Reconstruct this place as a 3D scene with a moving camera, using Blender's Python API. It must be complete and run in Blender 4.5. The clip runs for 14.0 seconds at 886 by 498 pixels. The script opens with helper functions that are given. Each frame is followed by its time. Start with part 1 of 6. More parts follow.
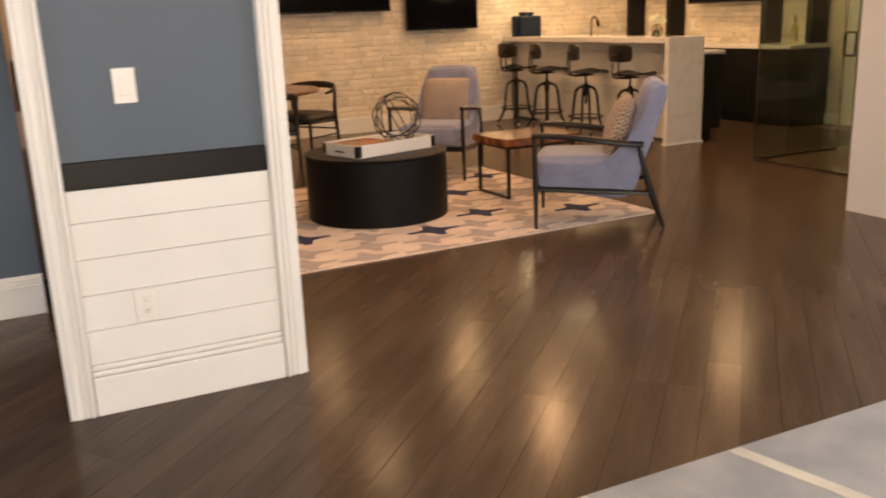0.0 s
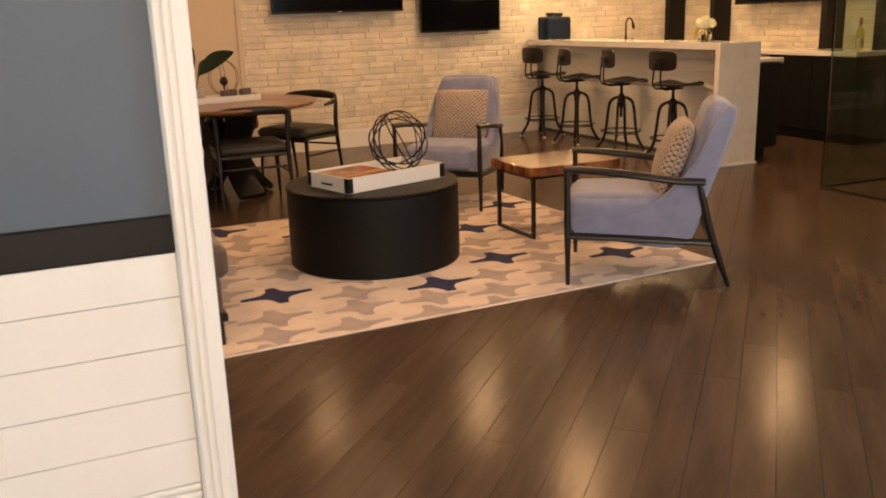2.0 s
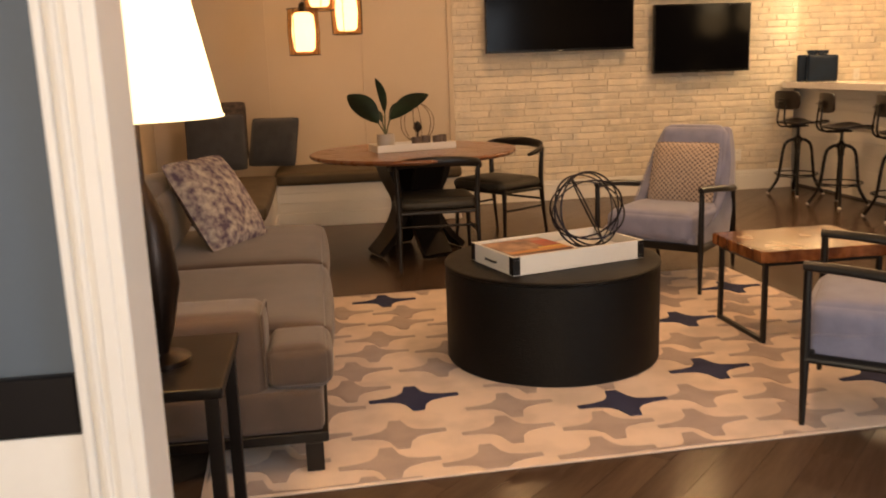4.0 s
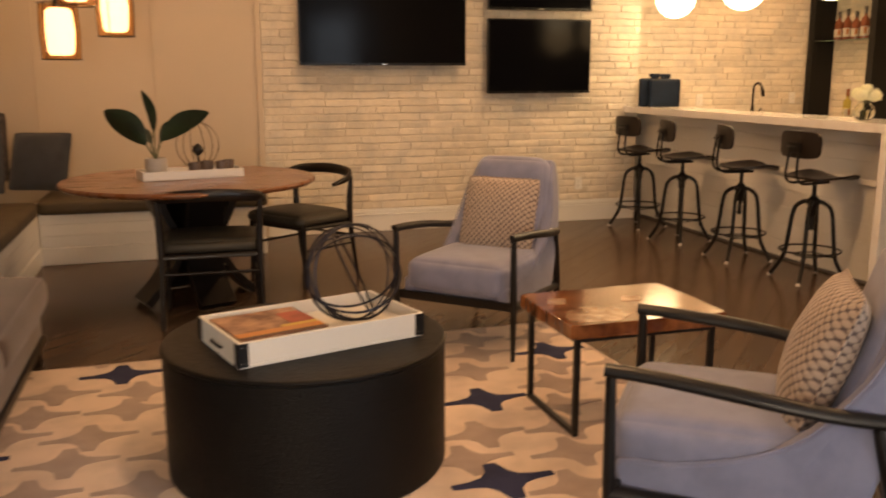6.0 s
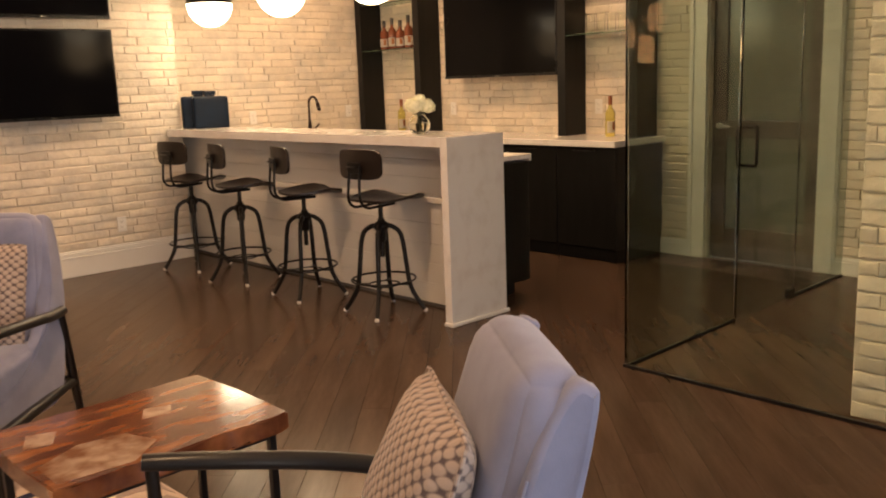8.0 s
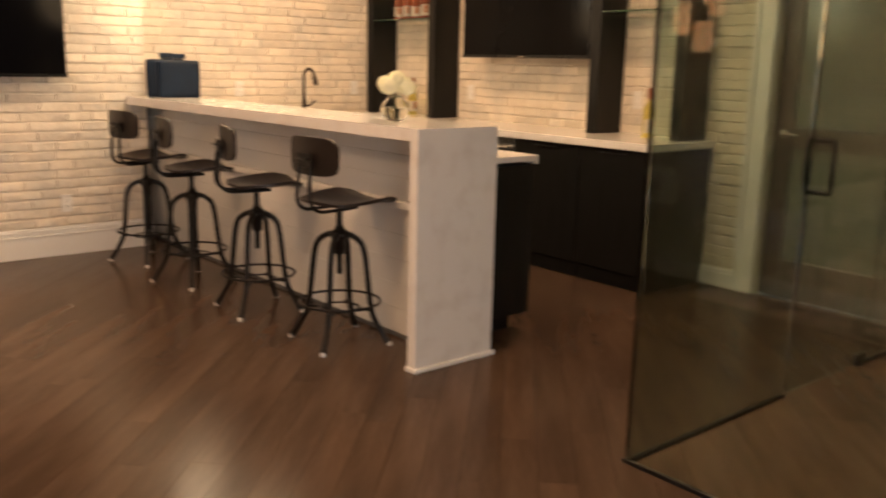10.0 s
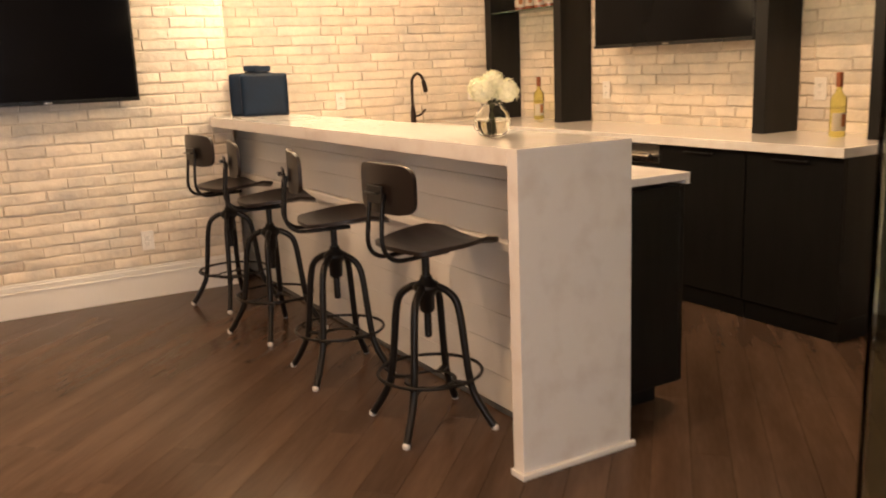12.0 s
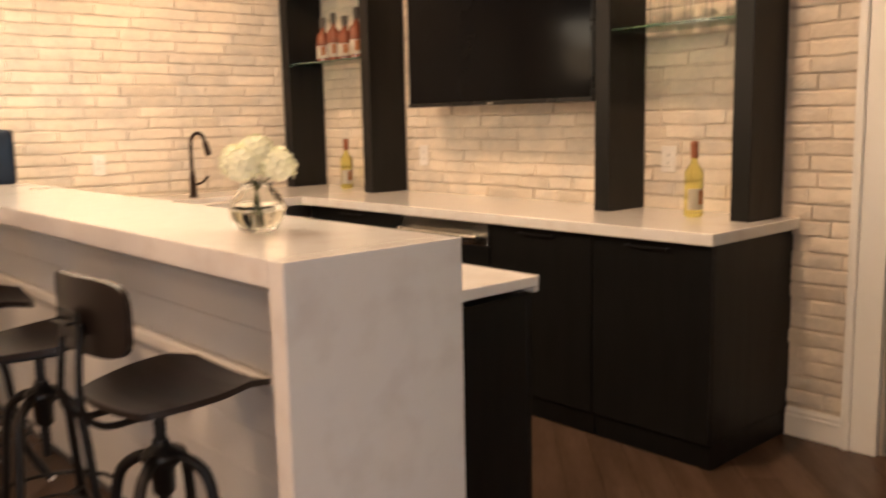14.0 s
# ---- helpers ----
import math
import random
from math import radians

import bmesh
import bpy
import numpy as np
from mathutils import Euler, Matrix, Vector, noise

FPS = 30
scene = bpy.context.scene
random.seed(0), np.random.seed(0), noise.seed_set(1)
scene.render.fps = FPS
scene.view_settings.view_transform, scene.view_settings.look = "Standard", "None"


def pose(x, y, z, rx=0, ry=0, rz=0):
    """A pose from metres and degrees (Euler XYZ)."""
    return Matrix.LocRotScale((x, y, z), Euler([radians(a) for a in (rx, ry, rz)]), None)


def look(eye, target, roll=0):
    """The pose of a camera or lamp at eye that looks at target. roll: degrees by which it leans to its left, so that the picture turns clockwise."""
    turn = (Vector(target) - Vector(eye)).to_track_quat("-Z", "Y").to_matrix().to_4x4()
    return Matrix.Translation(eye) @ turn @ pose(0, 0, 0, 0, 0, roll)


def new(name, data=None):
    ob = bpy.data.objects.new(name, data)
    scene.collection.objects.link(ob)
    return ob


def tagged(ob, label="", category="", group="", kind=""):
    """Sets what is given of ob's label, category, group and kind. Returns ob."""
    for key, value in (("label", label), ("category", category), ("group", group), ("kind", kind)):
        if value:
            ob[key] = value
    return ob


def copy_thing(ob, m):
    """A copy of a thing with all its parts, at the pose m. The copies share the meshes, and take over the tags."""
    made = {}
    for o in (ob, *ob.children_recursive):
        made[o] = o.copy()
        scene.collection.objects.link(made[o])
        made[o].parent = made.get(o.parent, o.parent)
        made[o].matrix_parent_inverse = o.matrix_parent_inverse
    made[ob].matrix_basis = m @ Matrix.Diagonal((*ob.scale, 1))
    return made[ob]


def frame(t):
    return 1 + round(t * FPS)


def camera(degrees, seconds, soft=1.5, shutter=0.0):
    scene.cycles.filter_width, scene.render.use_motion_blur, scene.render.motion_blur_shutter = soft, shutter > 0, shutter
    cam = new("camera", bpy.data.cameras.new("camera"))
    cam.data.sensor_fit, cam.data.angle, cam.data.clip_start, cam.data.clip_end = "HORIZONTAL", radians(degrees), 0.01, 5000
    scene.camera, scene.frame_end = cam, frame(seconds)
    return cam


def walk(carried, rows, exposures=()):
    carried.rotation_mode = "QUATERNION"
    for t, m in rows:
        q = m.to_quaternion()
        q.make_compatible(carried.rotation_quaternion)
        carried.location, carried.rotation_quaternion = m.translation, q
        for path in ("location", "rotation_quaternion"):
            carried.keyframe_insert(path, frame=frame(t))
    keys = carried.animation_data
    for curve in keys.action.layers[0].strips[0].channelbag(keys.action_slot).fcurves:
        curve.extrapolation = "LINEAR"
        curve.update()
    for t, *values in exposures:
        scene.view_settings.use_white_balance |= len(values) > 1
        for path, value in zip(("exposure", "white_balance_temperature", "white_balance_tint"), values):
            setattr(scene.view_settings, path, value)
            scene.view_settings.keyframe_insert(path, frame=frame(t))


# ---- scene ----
import itertools

cam = camera(53.9, 14.0, soft=1.9, shutter=0.5)
PATH = [
    (0, (0.662, 0.268, 1.332), (1.496, 2.012, 0.821), -2.2),
    (0.5, (0.812, 0.486, 1.353), (1.74, 2.18, 0.833), -2.2),
    (1, (0.99, 0.743, 1.352), (1.696, 2.556, 0.889), -1.7),
    (1.5, (1.099, 1.011, 1.335), (1.763, 2.837, 0.859), -1.8),
    (2, (1.218, 1.252, 1.352), (2.007, 3.017, 0.84), -1.9),
    (2.5, (1.386, 1.45, 1.342), (2.156, 3.233, 0.867), -1.6),
    (3, (1.541, 1.683, 1.343), (2.12, 3.543, 0.89), -1.5),
    (5.3, (2.246, 2.634, 1.368), (2.43, 4.587, 0.976), -2.0),
    (5.5, (2.309, 2.727, 1.384), (2.624, 4.664, 0.997), -1.9),
    (6, (2.504, 2.949, 1.363), (3.06, 4.83, 0.971), -0.1),
    (6.5, (2.701, 3.136, 1.366), (3.388, 4.978, 1.003), 1.6),
    (7, (2.911, 3.36, 1.371), (3.897, 5.062, 1.01), -1.3),
    (7.5, (3.141, 3.543, 1.367), (4.384, 5.063, 0.987), -3.4),
    (7.7, (3.156, 3.628, 1.366), (4.477, 5.083, 0.993), -3.3),
    (9.8, (4.13, 4.256, 1.34), (5.495, 5.66, 0.935), 1.6),
    (10, (4.244, 4.324, 1.335), (5.506, 5.819, 0.921), 1.3),
    (10.5, (4.413, 4.475, 1.332), (5.556, 6.062, 0.913), -1.1),
    (11, (4.607, 4.681, 1.328), (5.757, 6.257, 0.889), -2.5),
    (11.5, (4.799, 4.834, 1.312), (5.931, 6.42, 0.86), -1.5),
    (12, (4.996, 5.036, 1.322), (5.977, 6.73, 0.912), -2.3),
    (12.5, (5.135, 5.262, 1.321), (6.123, 6.956, 0.926), -4.1),
    (13, (5.301, 5.473, 1.329), (6.489, 7.03, 0.925), -4.6),
    (13.5, (5.471, 5.616, 1.34), (6.651, 7.188, 0.971), -2.1),
    (14, (5.659, 5.793, 1.327), (6.983, 7.263, 1.033), -1.2),
]
walk(cam, [(t, look(eye, target, roll)) for t, eye, target, roll in PATH],
     exposures=[(0, 0.53, 7400, 13), (2, 0.53, 7650, 13), (3, 0.47, 7800, 13), (5.5, 0.42, 7850, 13), (7.5, 0.5, 6500, 12), (10, 0.64, 6250, 12), (12.5, 0.87, 6050, 11), (14, 0.75, 5750, 12)])

# ---- world and lights ----
world = bpy.data.worlds.new("world")
scene.world = world
world.use_nodes = True
sky = world.node_tree.nodes.new("ShaderNodeTexSky")
sky.sky_type, sky.sun_disc, sky.sun_elevation, sky.sun_rotation = "NISHITA", False, radians(35), radians(150)
world.node_tree.links.new(sky.outputs[0], world.node_tree.nodes["Background"].inputs[0])
world.node_tree.nodes["Background"].inputs[1].default_value = 0.12
CEIL = 2.75


def lamp(name, kind, at, power, colour, size=0.1, target=None, spot=None):
    data = bpy.data.lights.new(name, kind)
    data.energy, data.color = power, colour
    if kind == "AREA":
        data.shape, data.size = "DISK", size
    else:
        data.shadow_soft_size = size
    if spot:
        data.spot_size, data.spot_blend = radians(spot), 0.6
    ob = new(name, data)
    ob.matrix_world = look(at, target or (at[0], at[1] + 0.001, at[2] - 1))
    return ob


WARM, GLOBE, DAY = (1.0, 0.59, 0.30), (1.0, 0.68, 0.36), (1.0, 0.87, 0.74)
# Added as fill, no known fixture: those at x 3.3, 5.2, 1.6, 1.9, 4.2.
DOWNLIGHTS_AND_FILL = [(5.15, 7.2, 20), (5.15, 9.1, 12), (3.5, 9.4, 7), (3.3, 7.2, 7), (7.95, 7.6, 14.5), (7.9, 9.9, 15), (3.3, 5.0, 13), (5.2, 5.0, 10), (1.6, 9.4, 4), (1.9, 2.2, 5), (4.2, 2.2, 3)]
for dx, dy, watts in DOWNLIGHTS_AND_FILL:
    lamp("downlight_or_fill_lamp", "AREA", (dx, dy, CEIL - 0.03), watts, WARM, 0.13)
GLOBES = [(6.75, 10.03), (6.75, 9.04), (6.75, 8.05)]
for (gx, gy), watts in zip(GLOBES, (5.0, 6.4, 7.4)):
    lamp("globe_lamp", "POINT", (gx, gy, 1.775), watts, GLOBE, 0.17)
window_lamp = lamp("window_daylight", "AREA", (1.6, -2.85, 1.5), 170, DAY, 2.0, target=(2.2, 0, 1.2))
window_lamp.data.shape, window_lamp.data.size, window_lamp.data.size_y = "RECTANGLE", 3.0, 2.0
west_lamp = lamp("window_daylight", "AREA", (-2.5, 1.6, 1.5), 42, (0.62, 0.78, 1.0), 2.0, target=(0.4, 4.6, 1.0))
west_lamp.data.shape, west_lamp.data.size, west_lamp.data.size_y = "RECTANGLE", 2.2, 1.9
east_lamp = lamp("window_daylight", "AREA", (5.40, 1.0, 1.5), 80, (0.62, 0.78, 1.0), 2.0, target=(3.0, 1.6, 1.2))
east_lamp.data.shape, east_lamp.data.size, east_lamp.data.size_y = "RECTANGLE", 2.2, 1.9

# ---- materials ----
def mat(name, base, rough=0.6, metal=0.0, vary=0.12, scale=6.0, fine=60.0, bump=0.1, bump_dist=0.002, stretch=(1, 1, 1), emit=None,
        per_object=0.0, per_island=0.0, second=None, second_amount=0.35, coat=0.0, sheen=0.0, world_space=False, rough_vary=0.1, spec=0.5):
    m = bpy.data.materials.new(name)
    m.use_nodes = True
    nt = m.node_tree
    n, l = nt.nodes, nt.links
    p = n["Principled BSDF"]
    p.inputs["Metallic"].default_value = metal
    p.inputs["Specular IOR Level"].default_value = spec
    p.inputs["Coat Weight"].default_value = coat
    p.inputs["Coat Roughness"].default_value = 0.15
    p.inputs["Sheen Weight"].default_value = sheen
    tc = n.new("ShaderNodeTexCoord")
    mp = n.new("ShaderNodeMapping")
    mp.inputs["Scale"].default_value = stretch
    if world_space:
        geo = n.new("ShaderNodeNewGeometry")
        l.new(geo.outputs["Position"], mp.inputs["Vector"])
    else:
        l.new(tc.outputs["Object"], mp.inputs["Vector"])
    big = n.new("ShaderNodeTexNoise")
    big.inputs["Scale"].default_value, big.inputs["Detail"].default_value = scale, 4
    small = n.new("ShaderNodeTexNoise")
    small.inputs["Scale"].default_value, small.inputs["Detail"].default_value = fine, 3
    for t in (big, small):
        l.new(mp.outputs[0], t.inputs["Vector"])
    col = n.new("ShaderNodeMix")
    col.data_type = "RGBA"
    other = second or tuple(c * (1 - vary) for c in base)
    col.inputs[6].default_value, col.inputs[7].default_value = (*base, 1), (*other, 1)
    ramp = n.new("ShaderNodeMapRange")
    ramp.inputs[1].default_value, ramp.inputs[2].default_value = 0.62 - second_amount * 0.6, 0.78 - second_amount * 0.3
    l.new(big.outputs[0], ramp.inputs[0])
    l.new(ramp.outputs[0], col.inputs[0])
    hsv = n.new("ShaderNodeHueSaturation")
    l.new(col.outputs[2], hsv.inputs["Color"])
    val = n.new("ShaderNodeMath")
    val.operation = "MULTIPLY_ADD"
    val.inputs[1].default_value, val.inputs[2].default_value = vary, 1 - vary / 2
    l.new(small.outputs[0], val.inputs[0])
    last = val.outputs[0]
    for amount, source in ((per_object, "ShaderNodeObjectInfo"), (per_island, "ShaderNodeNewGeometry")):
        if amount:
            info = n.new(source)
            add = n.new("ShaderNodeMath")
            add.operation = "MULTIPLY_ADD"
            add.inputs[1].default_value = amount
            out = info.outputs["Random"] if source == "ShaderNodeObjectInfo" else info.outputs["Random Per Island"]
            l.new(out, add.inputs[0])
            l.new(last, add.inputs[2])
            sub = n.new("ShaderNodeMath")
            sub.operation, sub.inputs[1].default_value = "SUBTRACT", amount / 2
            l.new(add.outputs[0], sub.inputs[0])
            last = sub.outputs[0]
    l.new(last, hsv.inputs["Value"])
    l.new(hsv.outputs[0], p.inputs["Base Color"])
    rr = n.new("ShaderNodeMath")
    rr.operation = "MULTIPLY_ADD"
    rr.inputs[1].default_value, rr.inputs[2].default_value = rough_vary, rough - rough_vary / 2
    l.new(big.outputs[0], rr.inputs[0])
    l.new(rr.outputs[0], p.inputs["Roughness"])
    if bump:
        b = n.new("ShaderNodeBump")
        b.inputs["Strength"].default_value, b.inputs["Distance"].default_value = bump, bump_dist
        l.new(small.outputs[0], b.inputs["Height"])
        l.new(b.outputs[0], p.inputs["Normal"])
    if emit:
        p.inputs["Emission Color"].default_value = (*emit[0], 1)
        p.inputs["Emission Strength"].default_value = emit[1]
    return m


def glass(name, tint, rough=0.0, ior=1.45):
    m = mat(name, tint, rough, vary=0.02, bump=0, rough_vary=0.0)
    p = m.node_tree.nodes["Principled BSDF"]
    for link in list(p.inputs["Roughness"].links) + list(p.inputs["Base Color"].links):
        m.node_tree.links.remove(link)
    p.inputs["Base Color"].default_value, p.inputs["Roughness"].default_value = (*tint, 1), rough
    p.inputs["Transmission Weight"].default_value, p.inputs["IOR"].default_value = 1.0, ior
    return m


def weave(name, base, dark, cell=0.012, rough=0.9):
    """A coarse woven cloth: a chequer of dents with the colour of two yarns."""
    m = mat(name, base, rough, vary=0.2, scale=30, fine=220, bump=0.3, sheen=0.3)
    n, l = m.node_tree.nodes, m.node_tree.links
    p = n["Principled BSDF"]
    tc = n.new("ShaderNodeTexCoord")
    mp = n.new("ShaderNodeMapping")
    mp.inputs["Rotation"].default_value = (0, 0, radians(45))
    l.new(tc.outputs["Object"], mp.inputs["Vector"])
    v = n.new("ShaderNodeTexVoronoi")
    v.voronoi_dimensions = "2D"
    v.inputs["Scale"].default_value, v.inputs["Randomness"].default_value = 1 / cell, 0.12
    l.new(mp.outputs[0], v.inputs["Vector"])
    ramp = n.new("ShaderNodeMapRange")
    ramp.inputs[1].default_value, ramp.inputs[2].default_value = 0.38, 0.55
    l.new(v.outputs["Distance"], ramp.inputs[0])
    mix = n.new("ShaderNodeMix")
    mix.data_type = "RGBA"
    mix.inputs[6].default_value, mix.inputs[7].default_value = (*base, 1), (*dark, 1)
    l.new(ramp.outputs[0], mix.inputs[0])
    l.new(mix.outputs[2], p.inputs["Base Color"])
    b = n.new("ShaderNodeBump")
    b.invert = True
    b.inputs["Strength"].default_value, b.inputs["Distance"].default_value = 0.8, 0.006
    l.new(v.outputs["Distance"], b.inputs["Height"])
    l.new(b.outputs[0], p.inputs["Normal"])
    return m


M_PLANK = mat("stained_oak_plank", (0.096, 0.062, 0.042), 0.21, vary=0.36, scale=2.2, fine=20, bump=0.16, bump_dist=0.001, stretch=(4, 0.5, 1),
              per_object=0.22, second=(0.062, 0.039, 0.027), second_amount=0.5, rough_vary=0.10, spec=0.125)
M_PLANKS = mat("stained_oak_planks", (0.096, 0.062, 0.042), 0.21, vary=0.36, scale=2.2, fine=20, bump=0.16, bump_dist=0.001, stretch=(4, 0.5, 1),
              per_island=0.22, second=(0.062, 0.039, 0.027), second_amount=0.5, rough_vary=0.10, spec=0.125)
M_SUBFLOOR = mat("dark_joint", (0.022, 0.014, 0.010), 0.8)
BRICK, BRICK_B = (0.72, 0.645, 0.535), (0.585, 0.545, 0.480)
M_BRICK = mat("whitewashed_brick", BRICK, 0.78, vary=0.2, scale=4.5, fine=34, bump=0.8, bump_dist=0.006, per_object=0.20, second=BRICK_B, second_amount=0.28, world_space=True)
M_BRICKS = mat("whitewashed_bricks", BRICK, 0.78, vary=0.2, scale=4.5, fine=34, bump=0.8, bump_dist=0.006, per_island=0.20, second=BRICK_B, second_amount=0.28, world_space=True)
M_MORTAR = mat("whitewashed_mortar", (0.70, 0.63, 0.53), 0.9, vary=0.2, scale=9, fine=80, bump=0.5, bump_dist=0.004)
M_TRIM = mat("white_trim_paint", (0.80, 0.79, 0.76), 0.38, vary=0.04, scale=2, fine=30, bump=0.06)
M_SHIPLAP = mat("white_shiplap_paint", (0.80, 0.79, 0.76), 0.42, vary=0.04, scale=3, fine=60, bump=0.04, per_object=0.02)
M_BLUEWALL = mat("blue_grey_wall_paint", (0.085, 0.118, 0.157), 0.55, vary=0.06, scale=1.2, fine=120, bump=0.15, bump_dist=0.001)
M_BLACKBAND = mat("black_chair_rail_paint", (0.009, 0.008, 0.009), 0.35, vary=0.1, scale=4, fine=50, bump=0.08, spec=0.2)
M_CREAM = mat("cream_panel_paint", (0.60, 0.50, 0.38), 0.5, vary=0.05, scale=1.5, fine=90, bump=0.12, bump_dist=0.001)
M_WHITEWALL = mat("white_wall_paint", (0.76, 0.75, 0.74), 0.6, vary=0.04, scale=1.2, fine=120, bump=0.12, bump_dist=0.001)
M_CEILING = mat("white_ceiling_paint", (0.78, 0.76, 0.73), 0.75, vary=0.04, scale=1, fine=90, bump=0.1)
M_QUARTZ = mat("white_quartz", (0.78, 0.76, 0.74), 0.14, vary=0.03, scale=9, fine=34, bump=0.0, second=(0.70, 0.665, 0.635), second_amount=0.22, coat=0.3)
M_CABINET = mat("black_stained_cabinet", (0.007, 0.0068, 0.0065), 0.42, vary=0.35, scale=3, fine=40, bump=0.15, stretch=(6, 6, 1), spec=0.25)
M_BLACKMETAL = mat("black_iron", (0.010, 0.009, 0.009), 0.36, metal=0.3, vary=0.25, scale=12, fine=90, bump=0.12, spec=0.4)
M_SEATWOOD = mat("dark_brown_bent_wood", (0.018, 0.012, 0.010), 0.38, vary=0.4, scale=5, fine=50, bump=0.12, stretch=(1, 6, 1), coat=0.05, spec=0.35)
M_CHROME = mat("brushed_steel", (0.62, 0.60, 0.57), 0.25, metal=1.0, vary=0.08, scale=4, fine=90, bump=0.05)
M_BRONZE = mat("oil_rubbed_bronze", (0.035, 0.022, 0.016), 0.30, metal=0.8, vary=0.3, scale=14, fine=90, bump=0.06)
M_GLIDE = mat("clear_plastic_glide", (0.75, 0.74, 0.72), 0.25, vary=0.05)
M_GLASS = glass("clear_partition_glass", (0.68, 0.77, 0.715), ior=1.33)
M_VASE = glass("clear_vase_glass", (0.98, 0.99, 0.97), ior=1.12)
M_EDGE = glass("green_glass_edge", (0.35, 0.62, 0.50), 0.1)
M_FROST = mat("frosted_door_glass", (0.11, 0.13, 0.11), 0.18, vary=0.08, scale=2, fine=20, bump=0.02)
M_DOORWOOD = mat("dark_walnut_door", (0.026, 0.016, 0.012), 0.38, vary=0.4, scale=4, fine=40, bump=0.15, stretch=(6, 6, 1), coat=0.2)
M_SCREEN = mat("black_screen_glass", (0.003, 0.003, 0.004), 0.12, vary=0.05, bump=0, spec=0.07)
M_BEZEL = mat("black_plastic", (0.006, 0.006, 0.006), 0.28, vary=0.1, bump=0.04, spec=0.3)
M_BLUECER = mat("deep_blue_ceramic", (0.003, 0.012, 0.030), 0.42, vary=0.4, scale=10, fine=60, bump=0.15, second=(0.003, 0.009, 0.022), second_amount=0.5, spec=0.2)
M_CLOTH = mat("lilac_grey_upholstery", (0.225, 0.235, 0.340), 0.92, vary=0.16, scale=12, fine=420, bump=0.35, bump_dist=0.001, sheen=0.35)
M_BLACKWOOD = mat("black_lacquered_wood", (0.006, 0.005, 0.005), 0.36, vary=0.3, scale=6, fine=50, bump=0.06, coat=0.1, spec=0.4)
M_PILLOW = weave("tan_woven_pillow_cloth", (0.44, 0.34, 0.27), (0.10, 0.07, 0.065), 0.021)
M_RUG = mat("cream_rug_wool", (0.76, 0.60, 0.49), 0.95, vary=0.2, scale=6, fine=300, bump=0.6, bump_dist=0.003, sheen=0.3)
M_RUGTAUPE = mat("taupe_rug_wool", (0.40, 0.30, 0.255), 0.95, vary=0.2, scale=8, fine=300, bump=0.6, bump_dist=0.003, sheen=0.3)
M_RUGNAVY = mat("navy_rug_wool", (0.022, 0.028, 0.085), 0.95, vary=0.3, scale=8, fine=300, bump=0.6, bump_dist=0.003)
M_RUG2 = mat("pale_grey_rug_wool", (0.36, 0.36, 0.36), 0.95, vary=0.2, scale=4, fine=260, bump=0.6, bump_dist=0.003, second=(0.27, 0.28, 0.29), second_amount=0.5)
M_RUG2LINE = mat("cream_rug_stripe", (0.62, 0.58, 0.50), 0.95, vary=0.2, scale=8, fine=260, bump=0.6, bump_dist=0.003)
M_DRUM = mat("black_woven_drum", (0.0032, 0.003, 0.003), 0.48, vary=0.4, scale=20, fine=70, bump=0.8, bump_dist=0.003, stretch=(1, 1, 4), spec=0.2)
M_TRAY = mat("white_tray_lacquer", (0.76, 0.73, 0.68), 0.3, vary=0.05, scale=3, fine=40, bump=0.05)
M_BOOK = mat("printed_book_cover", (0.52, 0.30, 0.19), 0.35, vary=0.5, scale=16, fine=34, bump=0, second=(0.14, 0.055, 0.035), second_amount=0.45)
M_PAPER = mat("book_pages", (0.68, 0.62, 0.52), 0.8, vary=0.1, scale=4, fine=200, bump=0.2, stretch=(1, 1, 20))
M_BOOKDARK = mat("dark_book_edge", (0.10, 0.042, 0.026), 0.4, vary=0.2)
M_BOOKGOLD = mat("mustard_book_band", (0.68, 0.46, 0.10), 0.4, vary=0.1)
M_BOOKRED = mat("red_book_picture", (0.44, 0.075, 0.04), 0.4, vary=0.3, scale=18)
M_ORANGE = mat("orange_book_band", (0.62, 0.26, 0.08), 0.4, vary=0.1)
M_LIVEWOOD = mat("glossy_acacia_slab", (0.36, 0.14, 0.050), 0.12, vary=0.55, scale=7, fine=24, bump=0.05, stretch=(1, 3, 1), second=(0.11, 0.032, 0.014), second_amount=0.55, coat=0.6)
M_RESIN = mat("clear_resin_knots", (0.52, 0.38, 0.28), 0.08, vary=0.3, scale=14, fine=50, bump=0.03, second=(0.22, 0.10, 0.05), second_amount=0.5, coat=0.6)
M_TABLETOP = mat("walnut_tabletop", (0.23, 0.082, 0.032), 0.28, vary=0.35, scale=4, fine=30, bump=0.06, stretch=(1, 8, 1), second=(0.17, 0.066, 0.030), second_amount=0.5, coat=0.3)
M_DKCHAIR = mat("espresso_chair_wood", (0.009, 0.006, 0.005), 0.35, vary=0.3, scale=6, fine=50, bump=0.08, coat=0.05, spec=0.35)
M_DKSEAT = mat("charcoal_leather_seat", (0.050, 0.045, 0.035), 0.50, vary=0.25, scale=10, fine=120, bump=0.3, spec=0.3)
M_SOFA = mat("brown_sofa_twill", (0.088, 0.057, 0.042), 0.88, vary=0.18, scale=8, fine=350, bump=0.35, bump_dist=0.001, sheen=0.3)
M_BENCH = mat("olive_brown_bench_vinyl", (0.074, 0.053, 0.028), 0.6, vary=0.15, scale=8, fine=90, bump=0.2)
